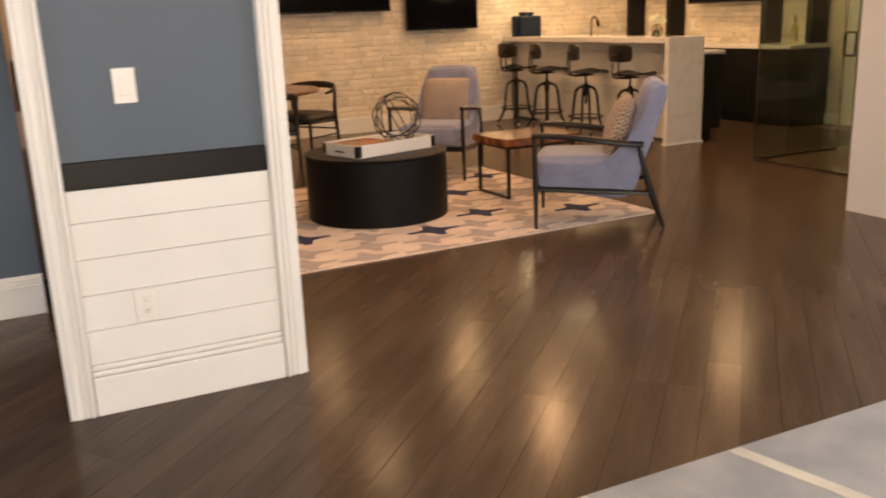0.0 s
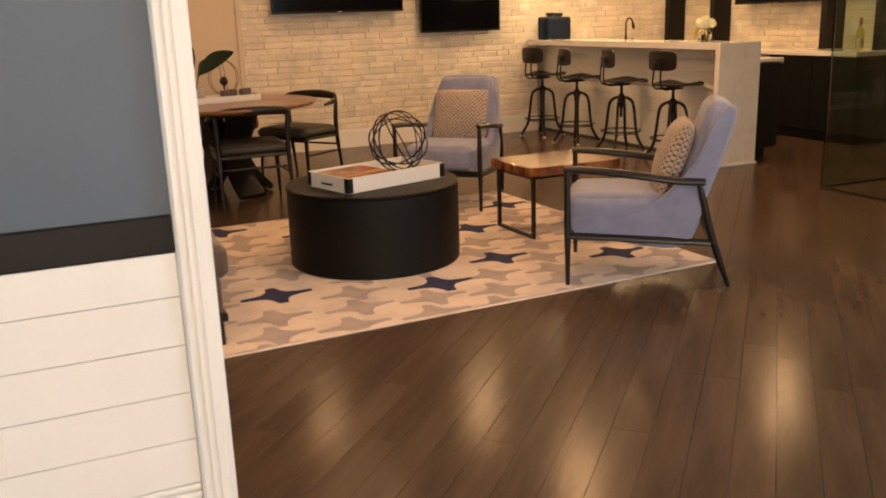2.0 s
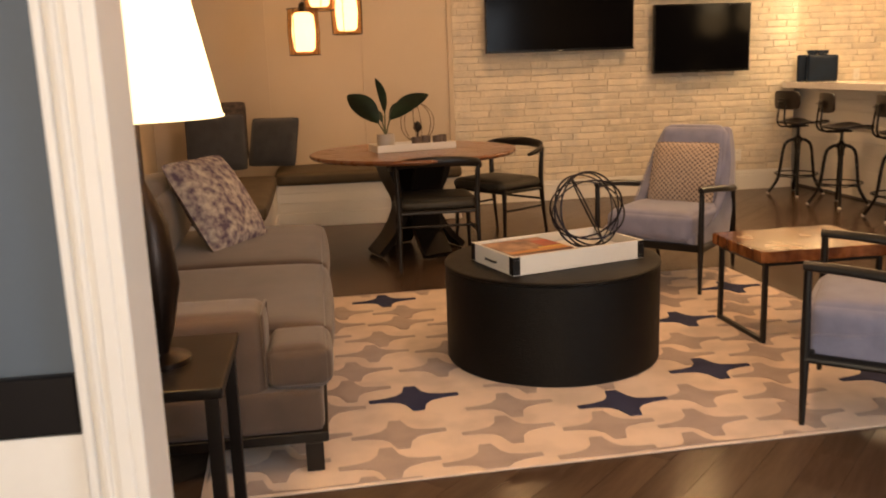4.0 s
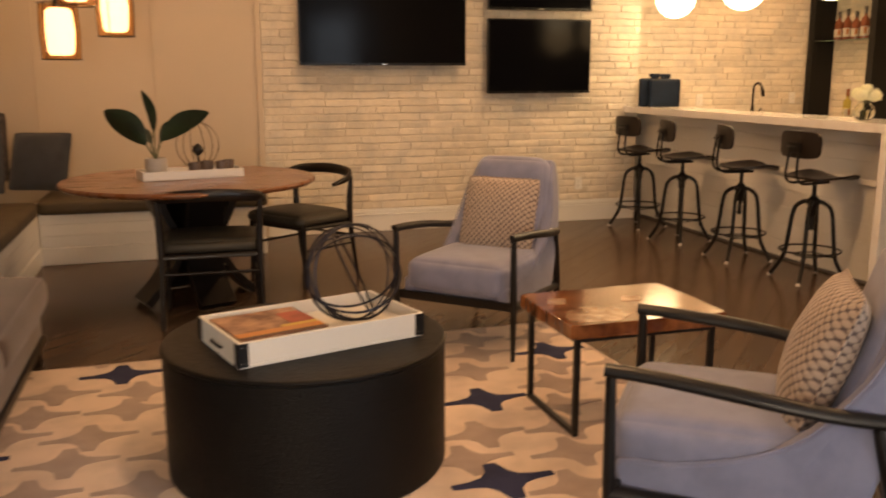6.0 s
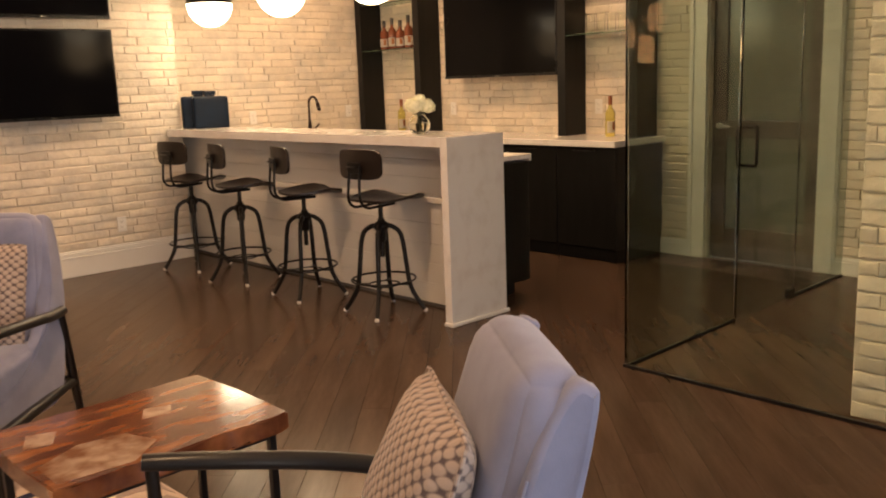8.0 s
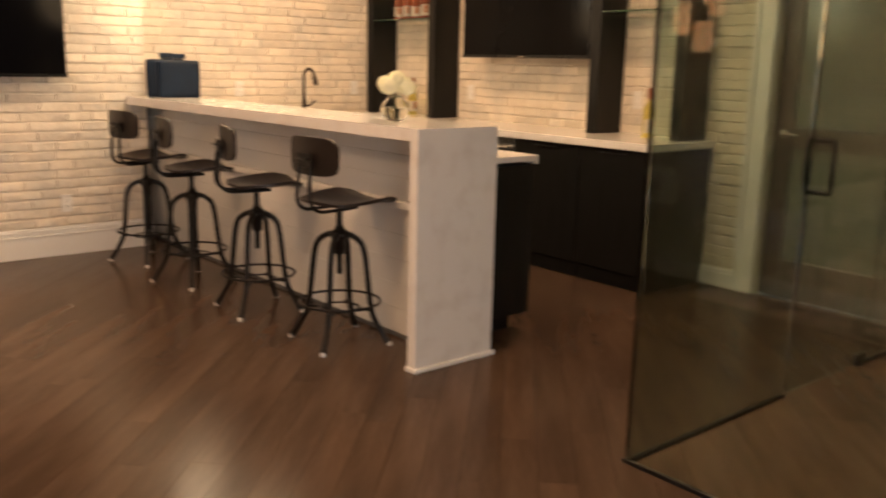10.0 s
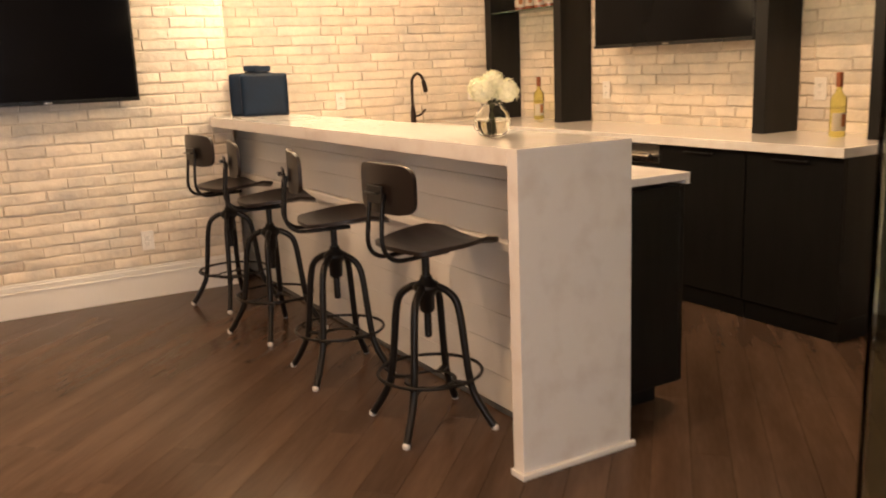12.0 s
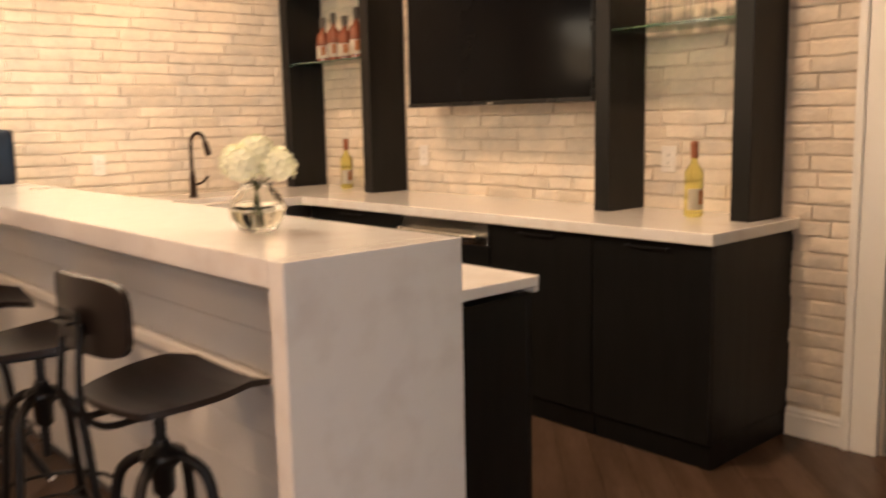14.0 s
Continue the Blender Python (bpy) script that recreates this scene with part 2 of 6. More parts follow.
M_SLATE = mat("slate_blue_pillow_cloth", (0.036, 0.042, 0.055), 0.9, vary=0.2, scale=10, fine=260, bump=0.4, sheen=0.3)
M_DARKCLOTH = mat("dark_patterned_pillow_cloth", (0.040, 0.033, 0.033), 0.9, vary=0.3, scale=30, fine=260, bump=0.4, second=(0.11, 0.085, 0.07), second_amount=0.35)
M_PATTERN = mat("cream_plum_patterned_cloth", (0.52, 0.46, 0.41), 0.9, vary=0.25, scale=22, fine=200, bump=0.4, second=(0.11, 0.08, 0.12), second_amount=0.5)
M_GREENCLOTH = mat("green_cream_pillow_cloth", (0.15, 0.16, 0.10), 0.9, vary=0.25, scale=9, fine=200, bump=0.4, second=(0.40, 0.37, 0.26), second_amount=0.4)
M_LEAF = mat("dark_green_leaf", (0.008, 0.022, 0.011), 0.42, vary=0.4, scale=9, fine=60, bump=0.15, second=(0.016, 0.040, 0.018), second_amount=0.4)
M_STEM = mat("green_brown_stem", (0.09, 0.10, 0.045), 0.6, vary=0.3)
M_POT = mat("pale_ceramic_pot", (0.46, 0.42, 0.38), 0.5, vary=0.1, scale=8, fine=50)
M_CUP = mat("brown_glazed_cup", (0.13, 0.095, 0.08), 0.3, vary=0.3, scale=12, fine=60)
M_TWIG = mat("rusty_wire", (0.16, 0.10, 0.07), 0.5, metal=0.4, vary=0.4, scale=20, fine=80)
M_ORB = mat("dark_blue_black_wire", (0.016, 0.017, 0.028), 0.35, metal=0.6, vary=0.3, scale=20, fine=80)
M_PETAL = mat("ivory_petal", (0.90, 0.90, 0.68), 0.7, vary=0.12, scale=20, fine=90, bump=0.2)
M_WATER = glass("water", (0.97, 0.98, 0.94), ior=1.12)
M_BOTTLE = glass("pale_green_wine_glass", (0.80, 0.76, 0.26), 0.03, ior=1.2)
M_AMBER = mat("amber_liquor_glass", (0.17, 0.050, 0.022), 0.1, vary=0.2, coat=0.5)
M_FOIL = mat("copper_foil", (0.30, 0.105, 0.045), 0.4, metal=0.4, vary=0.2)
M_LABEL = mat("cream_paper_label", (0.70, 0.66, 0.58), 0.7, vary=0.06)
M_LABELRED = mat("orange_label_band", (0.50, 0.20, 0.07), 0.6, vary=0.06)
M_GLOBE = mat("lit_opal_glass", (0.9, 0.85, 0.75), 0.3, vary=0.02, bump=0, emit=((1.0, 0.80, 0.52), 9.0))
M_PENDGLASS = mat("lit_amber_opal_glass", (0.9, 0.8, 0.6), 0.3, vary=0.02, bump=0, emit=((1.0, 0.66, 0.42), 3.4))
M_MESHSHADE = glass("amber_seeded_glass", (0.95, 0.72, 0.48), 0.25, ior=1.1)
M_LAMPSHADE = mat("lit_linen_shade", (0.85, 0.78, 0.62), 0.8, vary=0.04, scale=8, fine=200, bump=0.2, emit=((1.0, 0.80, 0.48), 1.6))
M_DOWN = mat("lit_downlight", (0.9, 0.85, 0.8), 0.4, vary=0.02, bump=0, emit=((1.0, 0.72, 0.42), 30.0))
M_PLATE = mat("white_plastic_plate", (0.82, 0.80, 0.76), 0.35, vary=0.03, bump=0)
M_SLOT = mat("dark_slot", (0.05, 0.045, 0.04), 0.5)
M_GREYSTRIP = mat("grey_toe_strip", (0.10, 0.10, 0.10), 0.6)


# ---- mesh helpers ----
def finish(bm, name, material, parent=None, label="", smooth=True, angle=35):
    me = bpy.data.meshes.new(name)
    bm.normal_update()
    if smooth:
        hard = radians(max(angle, 62) if angle == 35 else angle)
        area = {f: f.calc_area() for f in bm.faces}
        for f in bm.faces:
            f.smooth = True
        for e in bm.edges:
            if len(e.link_faces) == 2:
                turn, (a, c) = e.calc_face_angle(0.0), [area[f] for f in e.link_faces]
                e.smooth = not (turn > hard or (turn > 0.2 and max(a, c) > 8 * min(a, c)))
    bm.to_mesh(me)
    bm.free()
    for m in material if isinstance(material, (list, tuple)) else (material,):
        me.materials.append(m)
    ob = new(name, me)
    if parent:
        ob.parent = parent
    return tagged(ob, label)


def part(name, bm, material, parent=None, label=""):
    return finish(bm, name, material, parent, label)


def thing(name, label, category, at=(0, 0, 0), rz=0, group="", kind=""):
    e = new(name)
    e.empty_display_size = 0.1
    e.matrix_world = pose(*at, 0, 0, rz)
    return tagged(e, label, category, group, kind)


def move_part(ob, at, rx=0, ry=0, rz=0):
    ob.matrix_local = pose(*at, rx, ry, rz)
    return ob


def merge(bm, other, m=None):
    if m is not None:
        other.transform(m)
    me = bpy.data.meshes.new("tmp")
    other.to_mesh(me)
    other.free()
    bm.from_mesh(me)
    bpy.data.meshes.remove(me)


def box(bm, x0, x1, y0, y1, z0, z1, bevel=0.0, seg=2, m=None):
    b = bmesh.new()
    bmesh.ops.create_cube(b, size=1)
    b.transform(Matrix.Translation(((x0 + x1) / 2, (y0 + y1) / 2, (z0 + z1) / 2)) @ Matrix.Diagonal((x1 - x0, y1 - y0, z1 - z0, 1)))
    if bevel:
        bmesh.ops.bevel(b, geom=b.edges[:], offset=bevel, segments=seg, profile=0.5, affect="EDGES")
    merge(bm, b, m)
    return bm


def one_box(name, dims, material, parent=None, label="", bevel=0.004, seg=2):
    bm = bmesh.new()
    box(bm, *dims, bevel, seg)
    return finish(bm, name, material, parent, label)


def lathe(bm, profile, n=32, m=None, caps=True):
    b = bmesh.new()
    rings = []
    for r, z in profile:
        rings.append([b.verts.new((max(r, 1e-4) * math.cos(2 * math.pi * i / n), max(r, 1e-4) * math.sin(2 * math.pi * i / n), z)) for i in range(n)])
    for a, c in zip(rings, rings[1:]):
        for i in range(n):
            b.faces.new((a[i], a[(i + 1) % n], c[(i + 1) % n], c[i]))
    if caps:
        b.faces.new(rings[0][::-1])
        b.faces.new(rings[-1])
    bmesh.ops.recalc_face_normals(b, faces=b.faces[:])
    merge(bm, b, m)
    return bm


def tube(bm, pts, r, n=8, closed=False, flat=1.0, radii=None):
    """A round bar along points; flat squashes it along its second axis."""
    b = bmesh.new()
    pts = [Vector(p) for p in pts]
    k = len(pts)
    rings, up = [], None
    for i, p in enumerate(pts):
        a = pts[(i - 1) % k] if closed or i else p
        c = pts[(i + 1) % k] if closed or i < k - 1 else p
        d = (c - a).normalized()
        if up is None:
            up = d.orthogonal().normalized()
        up = (up - d * up.dot(d)).normalized()
        side = d.cross(up)
        rad = radii[i] if radii else r
        rings.append([b.verts.new(p + up * (math.cos(2 * math.pi * j / n) * rad) + side * (math.sin(2 * math.pi * j / n) * rad * flat)) for j in range(n)])
    for i in range(k if closed else k - 1):
        a, c = rings[i], rings[(i + 1) % k]
        for j in range(n):
            b.faces.new((a[j], a[(j + 1) % n], c[(j + 1) % n], c[j]))
    if not closed:
        b.faces.new(rings[0][::-1])
        b.faces.new(rings[-1])
    bmesh.ops.recalc_face_normals(b, faces=b.faces[:])
    merge(bm, b)
    return bm


def smooth_path(pts, n=6):
    """Catmull-Rom points through the given ones."""
    pts = [Vector(p) for p in pts]
    out = []
    for i in range(len(pts) - 1):
        p0, p1, p2, p3 = pts[max(i - 1, 0)], pts[i], pts[i + 1], pts[min(i + 2, len(pts) - 1)]
        for j in range(n):
            t = j / n
            out.append(0.5 * (2 * p1 + (p2 - p0) * t + (2 * p0 - 5 * p1 + 4 * p2 - p3) * t * t + (3 * p1 - p0 - 3 * p2 + p3) * t ** 3))
    return out + [pts[-1]]


def cushion(bm, x0, x1, y0, y1, z0, z1, round_=0.04, puff=0.02, m=None, n=12):
    """A soft block: rounded edges and swollen faces."""
    b = bmesh.new()
    bmesh.ops.create_cube(b, size=2)
    bmesh.ops.subdivide_edges(b, edges=b.edges[:], cuts=n - 1, use_grid_fill=True)
    half = Vector(((x1 - x0) / 2, (y1 - y0) / 2, (z1 - z0) / 2))
    mid = Vector(((x1 + x0) / 2, (y1 + y0) / 2, (z1 + z0) / 2))
    r = min(round_, min(half) * 0.98)
    for v in b.verts:
        u = Vector([math.sin(c * math.pi / 2) for c in v.co])
        q = Vector([u[i] * half[i] for i in range(3)])
        core = Vector([max(-half[i] + r, min(half[i] - r, q[i])) for i in range(3)])
        d = q - core
        if d.length > 1e-6:
            q = core + d.normalized() * r
        w = [(1 - v.co[(i + 1) % 3] ** 2) * (1 - v.co[(i + 2) % 3] ** 2) for i in range(3)]
        for i in range(3):
            if abs(v.co[i]) > 0.99:
                q[i] += math.copysign(puff * w[i], v.co[i])
        v.co = mid + q
    merge(bm, b, m)
    return bm


def pillow_mesh(w, h, d, n=16, seed=1):
    bm = bmesh.new()
    grid = {}
    for side in (1, -1):
        for i in range(n + 1):
            for j in range(n + 1):
                u, v = i / n * 2 - 1, j / n * 2 - 1
                edge = i in (0, n) or j in (0, n)
                if edge and side < 0:
                    grid[side, i, j] = grid[1, i, j]
                    continue
                t = max(0.0, (1 - u * u) * (1 - v * v)) ** 0.45
                pinch = 1 - 0.035 * (1 - (u * v) ** 2) * (abs(u) ** 4 + abs(v) ** 4) - 0.055 * (u * v) ** 6
                nz = noise.noise(Vector((u * 2, v * 2, seed + side))) * 0.012 * t
                grid[side, i, j] = bm.verts.new((u * w / 2 * pinch, v * h / 2 * pinch, side * (d / 2 * t) + nz))
    for side in (1, -1):
        for i in range(n):
            for j in range(n):
                f = [grid[side, i, j], grid[side, i + 1, j], grid[side, i + 1, j + 1], grid[side, i, j + 1]]
                bm.faces.new(f if side > 0 else f[::-1])
    return bm


def pillow(label, material, m, w=0.46, h=0.46, d=0.15, seed=1, group=""):
    ob = thing("throw_pillow", label, "pillow", group=group)
    ob.matrix_world = m
    part("cover", pillow_mesh(w, h, d, seed=seed), material, ob)
    bm = bmesh.new()
    pts, n = [], 12
    for a, b_, du, dv in ((-1, -1, 1, 0), (1, -1, 0, 1), (1, 1, -1, 0), (-1, 1, 0, -1)):
        for i in range(n):
            u, v = a + du * 2 * i / n, b_ + dv * 2 * i / n
            k = 1.004 - 0.035 * (1 - (u * v) ** 2) * (abs(u) ** 4 + abs(v) ** 4) - 0.055 * (u * v) ** 6
            pts.append((u * w / 2 * k, v * h / 2 * k, 0))
    tube(bm, pts, 0.004, 6, closed=True)
    part("piping", bm, material, ob)
    return ob


def kind_structure(ob, label=""):
    return tagged(ob, label, kind="structure")


def hex_part(points, z0, z1):
    """A prism over a convex outline."""
    bm = bmesh.new()
    lo = [bm.verts.new((x, y, z0)) for x, y in points]
    hi = [bm.verts.new((x, y, z1)) for x, y in points]
    bm.faces.new(hi)
    bm.faces.new(lo[::-1])
    k = len(points)
    for i in range(k):
        bm.faces.new((lo[i], lo[(i + 1) % k], hi[(i + 1) % k], hi[i]))
    return bm


# ---- large structure ----
WX0, WX1, WY0, WY1 = -2.6, 9.055, -3.0, 10.46
WY2, JOGX = 10.84, 6.65
subfloor = kind_structure(one_box("floor", (WX0 - 0.1, WX1 + 0.1, WY0 - 0.1, WY2 + 0.1, -0.12, -0.0125), M_SUBFLOOR, bevel=0), "dark stained oak floor laid diagonally in narrow planks")
ceiling = kind_structure(one_box("ceiling", (WX0 - 0.1, WX1 + 0.1, WY0 - 0.1, WY2 + 0.1, CEIL, CEIL + 0.1), M_CEILING, bevel=0), "flat white painted ceiling")


def wall(name, dims, material, label, bevel=0):
    return kind_structure(one_box(name, dims, material, bevel=bevel), label)


wall_north = wall("wall_north", (WX0 - 0.1, 3.15, WY1, WY1 + 0.15, -0.012, CEIL), M_CREAM, "smooth cream painted wall behind the bench")
wall_north_brick = wall("wall_north_brick", (3.15, JOGX, WY1 + 0.012, WY2 + 0.15, -0.012, CEIL), M_MORTAR, "whitewashed brick wall behind the screens and bar")
wall_recess = wall("wall_recess_brick", (JOGX + 0.001, WX1 + 0.15, WY2 + 0.012, WY2 + 0.15, -0.012, CEIL), M_MORTAR, "whitewashed brick wall behind the faucet")
wall_east = wall("wall_east", (WX1 + 0.012, WX1 + 0.15, 7.06, WY2 + 0.012, -0.012, CEIL), M_MORTAR, "whitewashed brick wall behind the back counter")
wall_east_b = wall("wall_east_beyond_door", (WX1 + 0.012, WX1 + 0.15, WY0, 6.23, -0.012, CEIL), M_MORTAR, "whitewashed brick wall in the glazed room")
wall_east_head = wall("wall_east_over_door", (WX1 + 0.012, WX1 + 0.15, 6.23, 7.06, 2.12, CEIL), M_MORTAR, "whitewashed brick above the door")
wall_south = wall("wall_south", (WX0 - 0.1, WX1 + 0.15, WY0 - 0.15, WY0, -0.012, CEIL), M_WHITEWALL, "plain white painted wall")
wall_west = wall("wall_west", (WX0 - 0.15, WX0, WY0, 4.98, -0.012, CEIL), M_WHITEWALL, "plain white painted wall")
wall_blue = wall("wall_blue", (WX0, 0.66, 4.83, 4.86, -0.012, CEIL), M_BLUEWALL, "blue painted wall beyond the opening")
wall_lounge_brick = wall("wall_lounge_west", (0.36, 0.488, 4.861, 8.4, -0.012, CEIL), M_MORTAR, "whitewashed brick wall behind the sofa")
wall_niche = wall("wall_niche_west", (0.2, 0.36, 4.982, WY1 - 0.001, -0.012, CEIL), M_CREAM, "smooth cream painted wall beside the bench")
wall_white = wall("wall_white", (5.52, 5.67, WY0, 4.2, -0.012, CEIL), M_WHITEWALL, "smooth white painted wall")
wall_link = wall("wall_link", (5.67, 6.62, 4.05, 4.2, -0.012, CEIL), M_WHITEWALL, "smooth white painted wall")
wall_pier = wall("wall_brick_pier", (6.632, 6.78, 4.2, 5.03, -0.012, CEIL), M_MORTAR, "whitewashed brick pier beside the glass")

# stub wall with wainscot
SX0, SX1, SY = 0.68, 1.553, 3.41
stub = wall("wall_stub", (SX0 + 0.012, SX1 - 0.012, SY + 0.0192, SY + 0.15, -0.0124, CEIL), M_BLUEWALL, "short blue grey wall with white wainscot and a black chair rail")


def stub_bits():
    def s(name, dims, material, bevel=0.003, label=""):
        return kind_structure(one_box(name, dims, material, stub, label, bevel))
    for side, (a, b_) in enumerate(((SX0, SX0 + 0.088), (SX1 - 0.088, SX1))):
        bm = bmesh.new()
        box(bm, a, b_, SY - 0.004, SY + 0.175, 0.0, CEIL, 0.003)
        inner = b_ if side == 0 else a
        sg = -1 if side == 0 else 1
        for o, w, dd in ((0.004, 0.014, 0.014), (0.026, 0.010, 0.008), (0.046, 0.024, 0.006)):
            x_a, x_b = sorted((inner + sg * o, inner + sg * (o + w)))
            box(bm, x_a, x_b, SY - 0.004 - dd, SY + 0.0, 0.0, CEIL, 0.0035, 3)
        kind_structure(finish(bm, "trim", M_TRIM, stub, "white moulded casing"))
    x0, x1 = SX0 + 0.090, SX1 - 0.090
    s("trim", (x0, x1, SY - 0.002, SY + 0.019, 0.819, 0.911), M_BLACKBAND, 0.003, "black painted chair rail")
    zs = [0.19, 0.316, 0.446, 0.575, 0.704, 0.817]
    for z0, z1 in zip(zs, zs[1:]):
        s("board", (x0, x1, SY + 0.003, SY + 0.019, z0 + 0.0011, z1 - 0.0011), M_SHIPLAP, 0.0006)
    bm = bmesh.new()
    box(bm, x0, x1, SY - 0.010, SY + 0.019, 0.0, 0.145, 0.003)
    box(bm, x0, x1, SY - 0.005, SY + 0.019, 0.147, 0.166, 0.004)
    box(bm, x0, x1, SY + 0.0, SY + 0.019, 0.168, 0.188, 0.004)
    kind_structure(finish(bm, "baseboard", M_TRIM, stub, "tall white moulded baseboard"))


stub_bits()


def baseboard(a, b_, normal, h=0.2, name="baseboard"):
    """A moulded baseboard along a straight line on the floor; normal points into the room."""
    a, b_, nrm = Vector((*a, 0)), Vector((*b_, 0)), Vector((*normal, 0))
    d = b_ - a
    L = d.length
    d.normalize()
    m = Matrix(((d.x, nrm.x, 0, a.x), (d.y, nrm.y, 0, a.y), (0, 0, 1, 0), (0, 0, 0, 1)))
    bm = bmesh.new()
    for t, z0, z1 in ((0.020, 0, h * 0.72), (0.026, h * 0.72, h * 0.76), (0.015, h * 0.76, h * 0.88), (0.020, h * 0.88, h * 0.93), (0.009, h * 0.93, h)):
        box(bm, 0, L, -0.002, t, z0, z1, 0.002, 1)
    bm.transform(m)
    bmesh.ops.recalc_face_normals(bm, faces=bm.faces[:])
    return kind_structure(finish(bm, name, M_TRIM), "white moulded baseboard")


baseboard((3.16, WY1), (JOGX, WY1), (0, -1))
baseboard((WX1, 7.44), (WX1, 7.2), (-1, 0), 0.12)
baseboard((WX1, 6.10), (WX1, 4.3), (-1, 0), 0.12)
baseboard((WX0, 4.83), (0.66, 4.83), (0, -1))
baseboard((0.49, 4.9), (0.49, 8.4), (1, 0))
north_trim = wall("trim", (3.11, 3.155, WY1 - 0.022, WY1 - 0.001, 0, CEIL), M_CREAM, "cream corner trim between panel and brick", 0.003)
for bx in (1.42, 2.30):
    wall("trim", (bx, bx + 0.012, WY1 - 0.008, WY1 - 0.001, 0.5, CEIL), M_CREAM, "thin cream panel batten", 0.002)

# bar with waterfall end
BX0, BX1, BY0 = 6.505, 6.962, 7.178
bar = thing("bar_counter", "tall white quartz bar with a waterfall end and white shiplap front", "bar counter", (BX0, BY0, 0))


def bar_bits():
    o = Vector((BX0, BY0, 0))
    inv = Matrix.Translation(-o)

    def b(name, dims, material, bevel=0.004, label=""):
        bm = bmesh.new()
        box(bm, *dims, bevel)
        bm.transform(inv)
        return part(name, bm, material, bar, label)
    bm = bmesh.new()
    outline = [(BX0, BY0 + 0.0555), (BX1, BY0 + 0.0555), (BX1, WY2 - 0.016), (JOGX + 0.004, WY2 - 0.016), (JOGX + 0.004, WY1 - 0.016), (BX0, WY1 - 0.016)]
    lo = [bm.verts.new((x, y, 1.015)) for x, y in outline]
    hi = [bm.verts.new((x, y, 1.07)) for x, y in outline]
    bm.faces.new(hi)
    bm.faces.new(lo[::-1])
    for i in range(6):
        bm.faces.new((lo[i], lo[(i + 1) % 6], hi[(i + 1) % 6], hi[i]))
    bmesh.ops.bevel(bm, geom=bm.edges[:], offset=0.0012, segments=2, affect="EDGES")
    bm.transform(inv)
    part("countertop", bm, M_QUARTZ, bar, "polished white quartz top")
    b("end_panel", (BX0, BX1, BY0, BY0 + 0.055, 0.0, 1.07), M_QUARTZ, 0.0015, "white quartz waterfall panel")
    bm = bmesh.new()
    box(bm, BX0 - 0.012, BX1 + 0.012, BY0 - 0.014, BY0 - 0.001, 0.0, 0.022, 0.003)
    box(bm, BX0 - 0.012, BX0 - 0.001, BY0 - 0.001, BY0 + 0.056, 0.0, 0.022, 0.003)
    bm.transform(inv)
    part("base_trim", bm, M_TRIM, bar, "small white shoe moulding")
    kx = 6.77
    b("knee_wall", (kx + 0.016, BX1 - 0.002, BY0 + 0.057, WY2 - 0.016, 0.0, 1.0135), M_TRIM, 0.0)
    zs = [0.02, 0.145, 0.27, 0.395, 0.52, 0.65]
    for z0, z1 in list(zip(zs, zs[1:])) + [(0.69, 0.80), (0.80, 0.91), (0.91, 1.013)]:
        b("board", (kx, kx + 0.0155, BY0 + 0.057, WY2 - 0.016, z0 + 0.0011, z1 - 0.0011), M_SHIPLAP, 0.0006)
    b("ledge", (kx - 0.03, kx + 0.0155, BY0 + 0.057, WY2 - 0.016, 0.652, 0.688), M_TRIM, 0.004, "white painted ledge rail")
    b("toe_strip", (kx - 0.006, kx + 0.014, BY0 + 0.057, WY2 - 0.016, 0.0, 0.018), M_GREYSTRIP, 0.002)


bar_bits()


def outlet(at, rz, label="white outlet plate", kind="outlet", parent=None, style="outlet"):
    """A wall plate whose face looks along its own -y."""
    o = thing("switch_plate" if style == "switch" else "outlet_plate", label, "light switch" if style == "switch" else "electrical outlet", at, rz)
    w, h = (0.074, 0.118)
    part("plate", box(bmesh.new(), -w / 2, w / 2, -0.006, 0, -h / 2, h / 2, 0.002), M_PLATE, o)
    if style == "switch":
        part("rocker", box(bmesh.new(), -0.017, 0.017, -0.010, -0.0062, -0.034, 0.034, 0.002), M_PLATE, o)
    else:
        for dz in (-0.02, 0.02):
            part("socket", box(bmesh.new(), -0.016, 0.016, -0.0085, -0.0062, dz - 0.014, dz + 0.014, 0.002), M_PLATE, o)
            bm = bmesh.new()
            for dx in (-0.006, 0.006):
                box(bm, dx - 0.001, dx + 0.001, -0.0092, -0.0086, dz - 0.002, dz + 0.007)
            box(bm, -0.002, 0.002, -0.0092, -0.0086, dz - 0.009, dz - 0.005)
            part("slot", bm, M_SLOT, o)
    return o


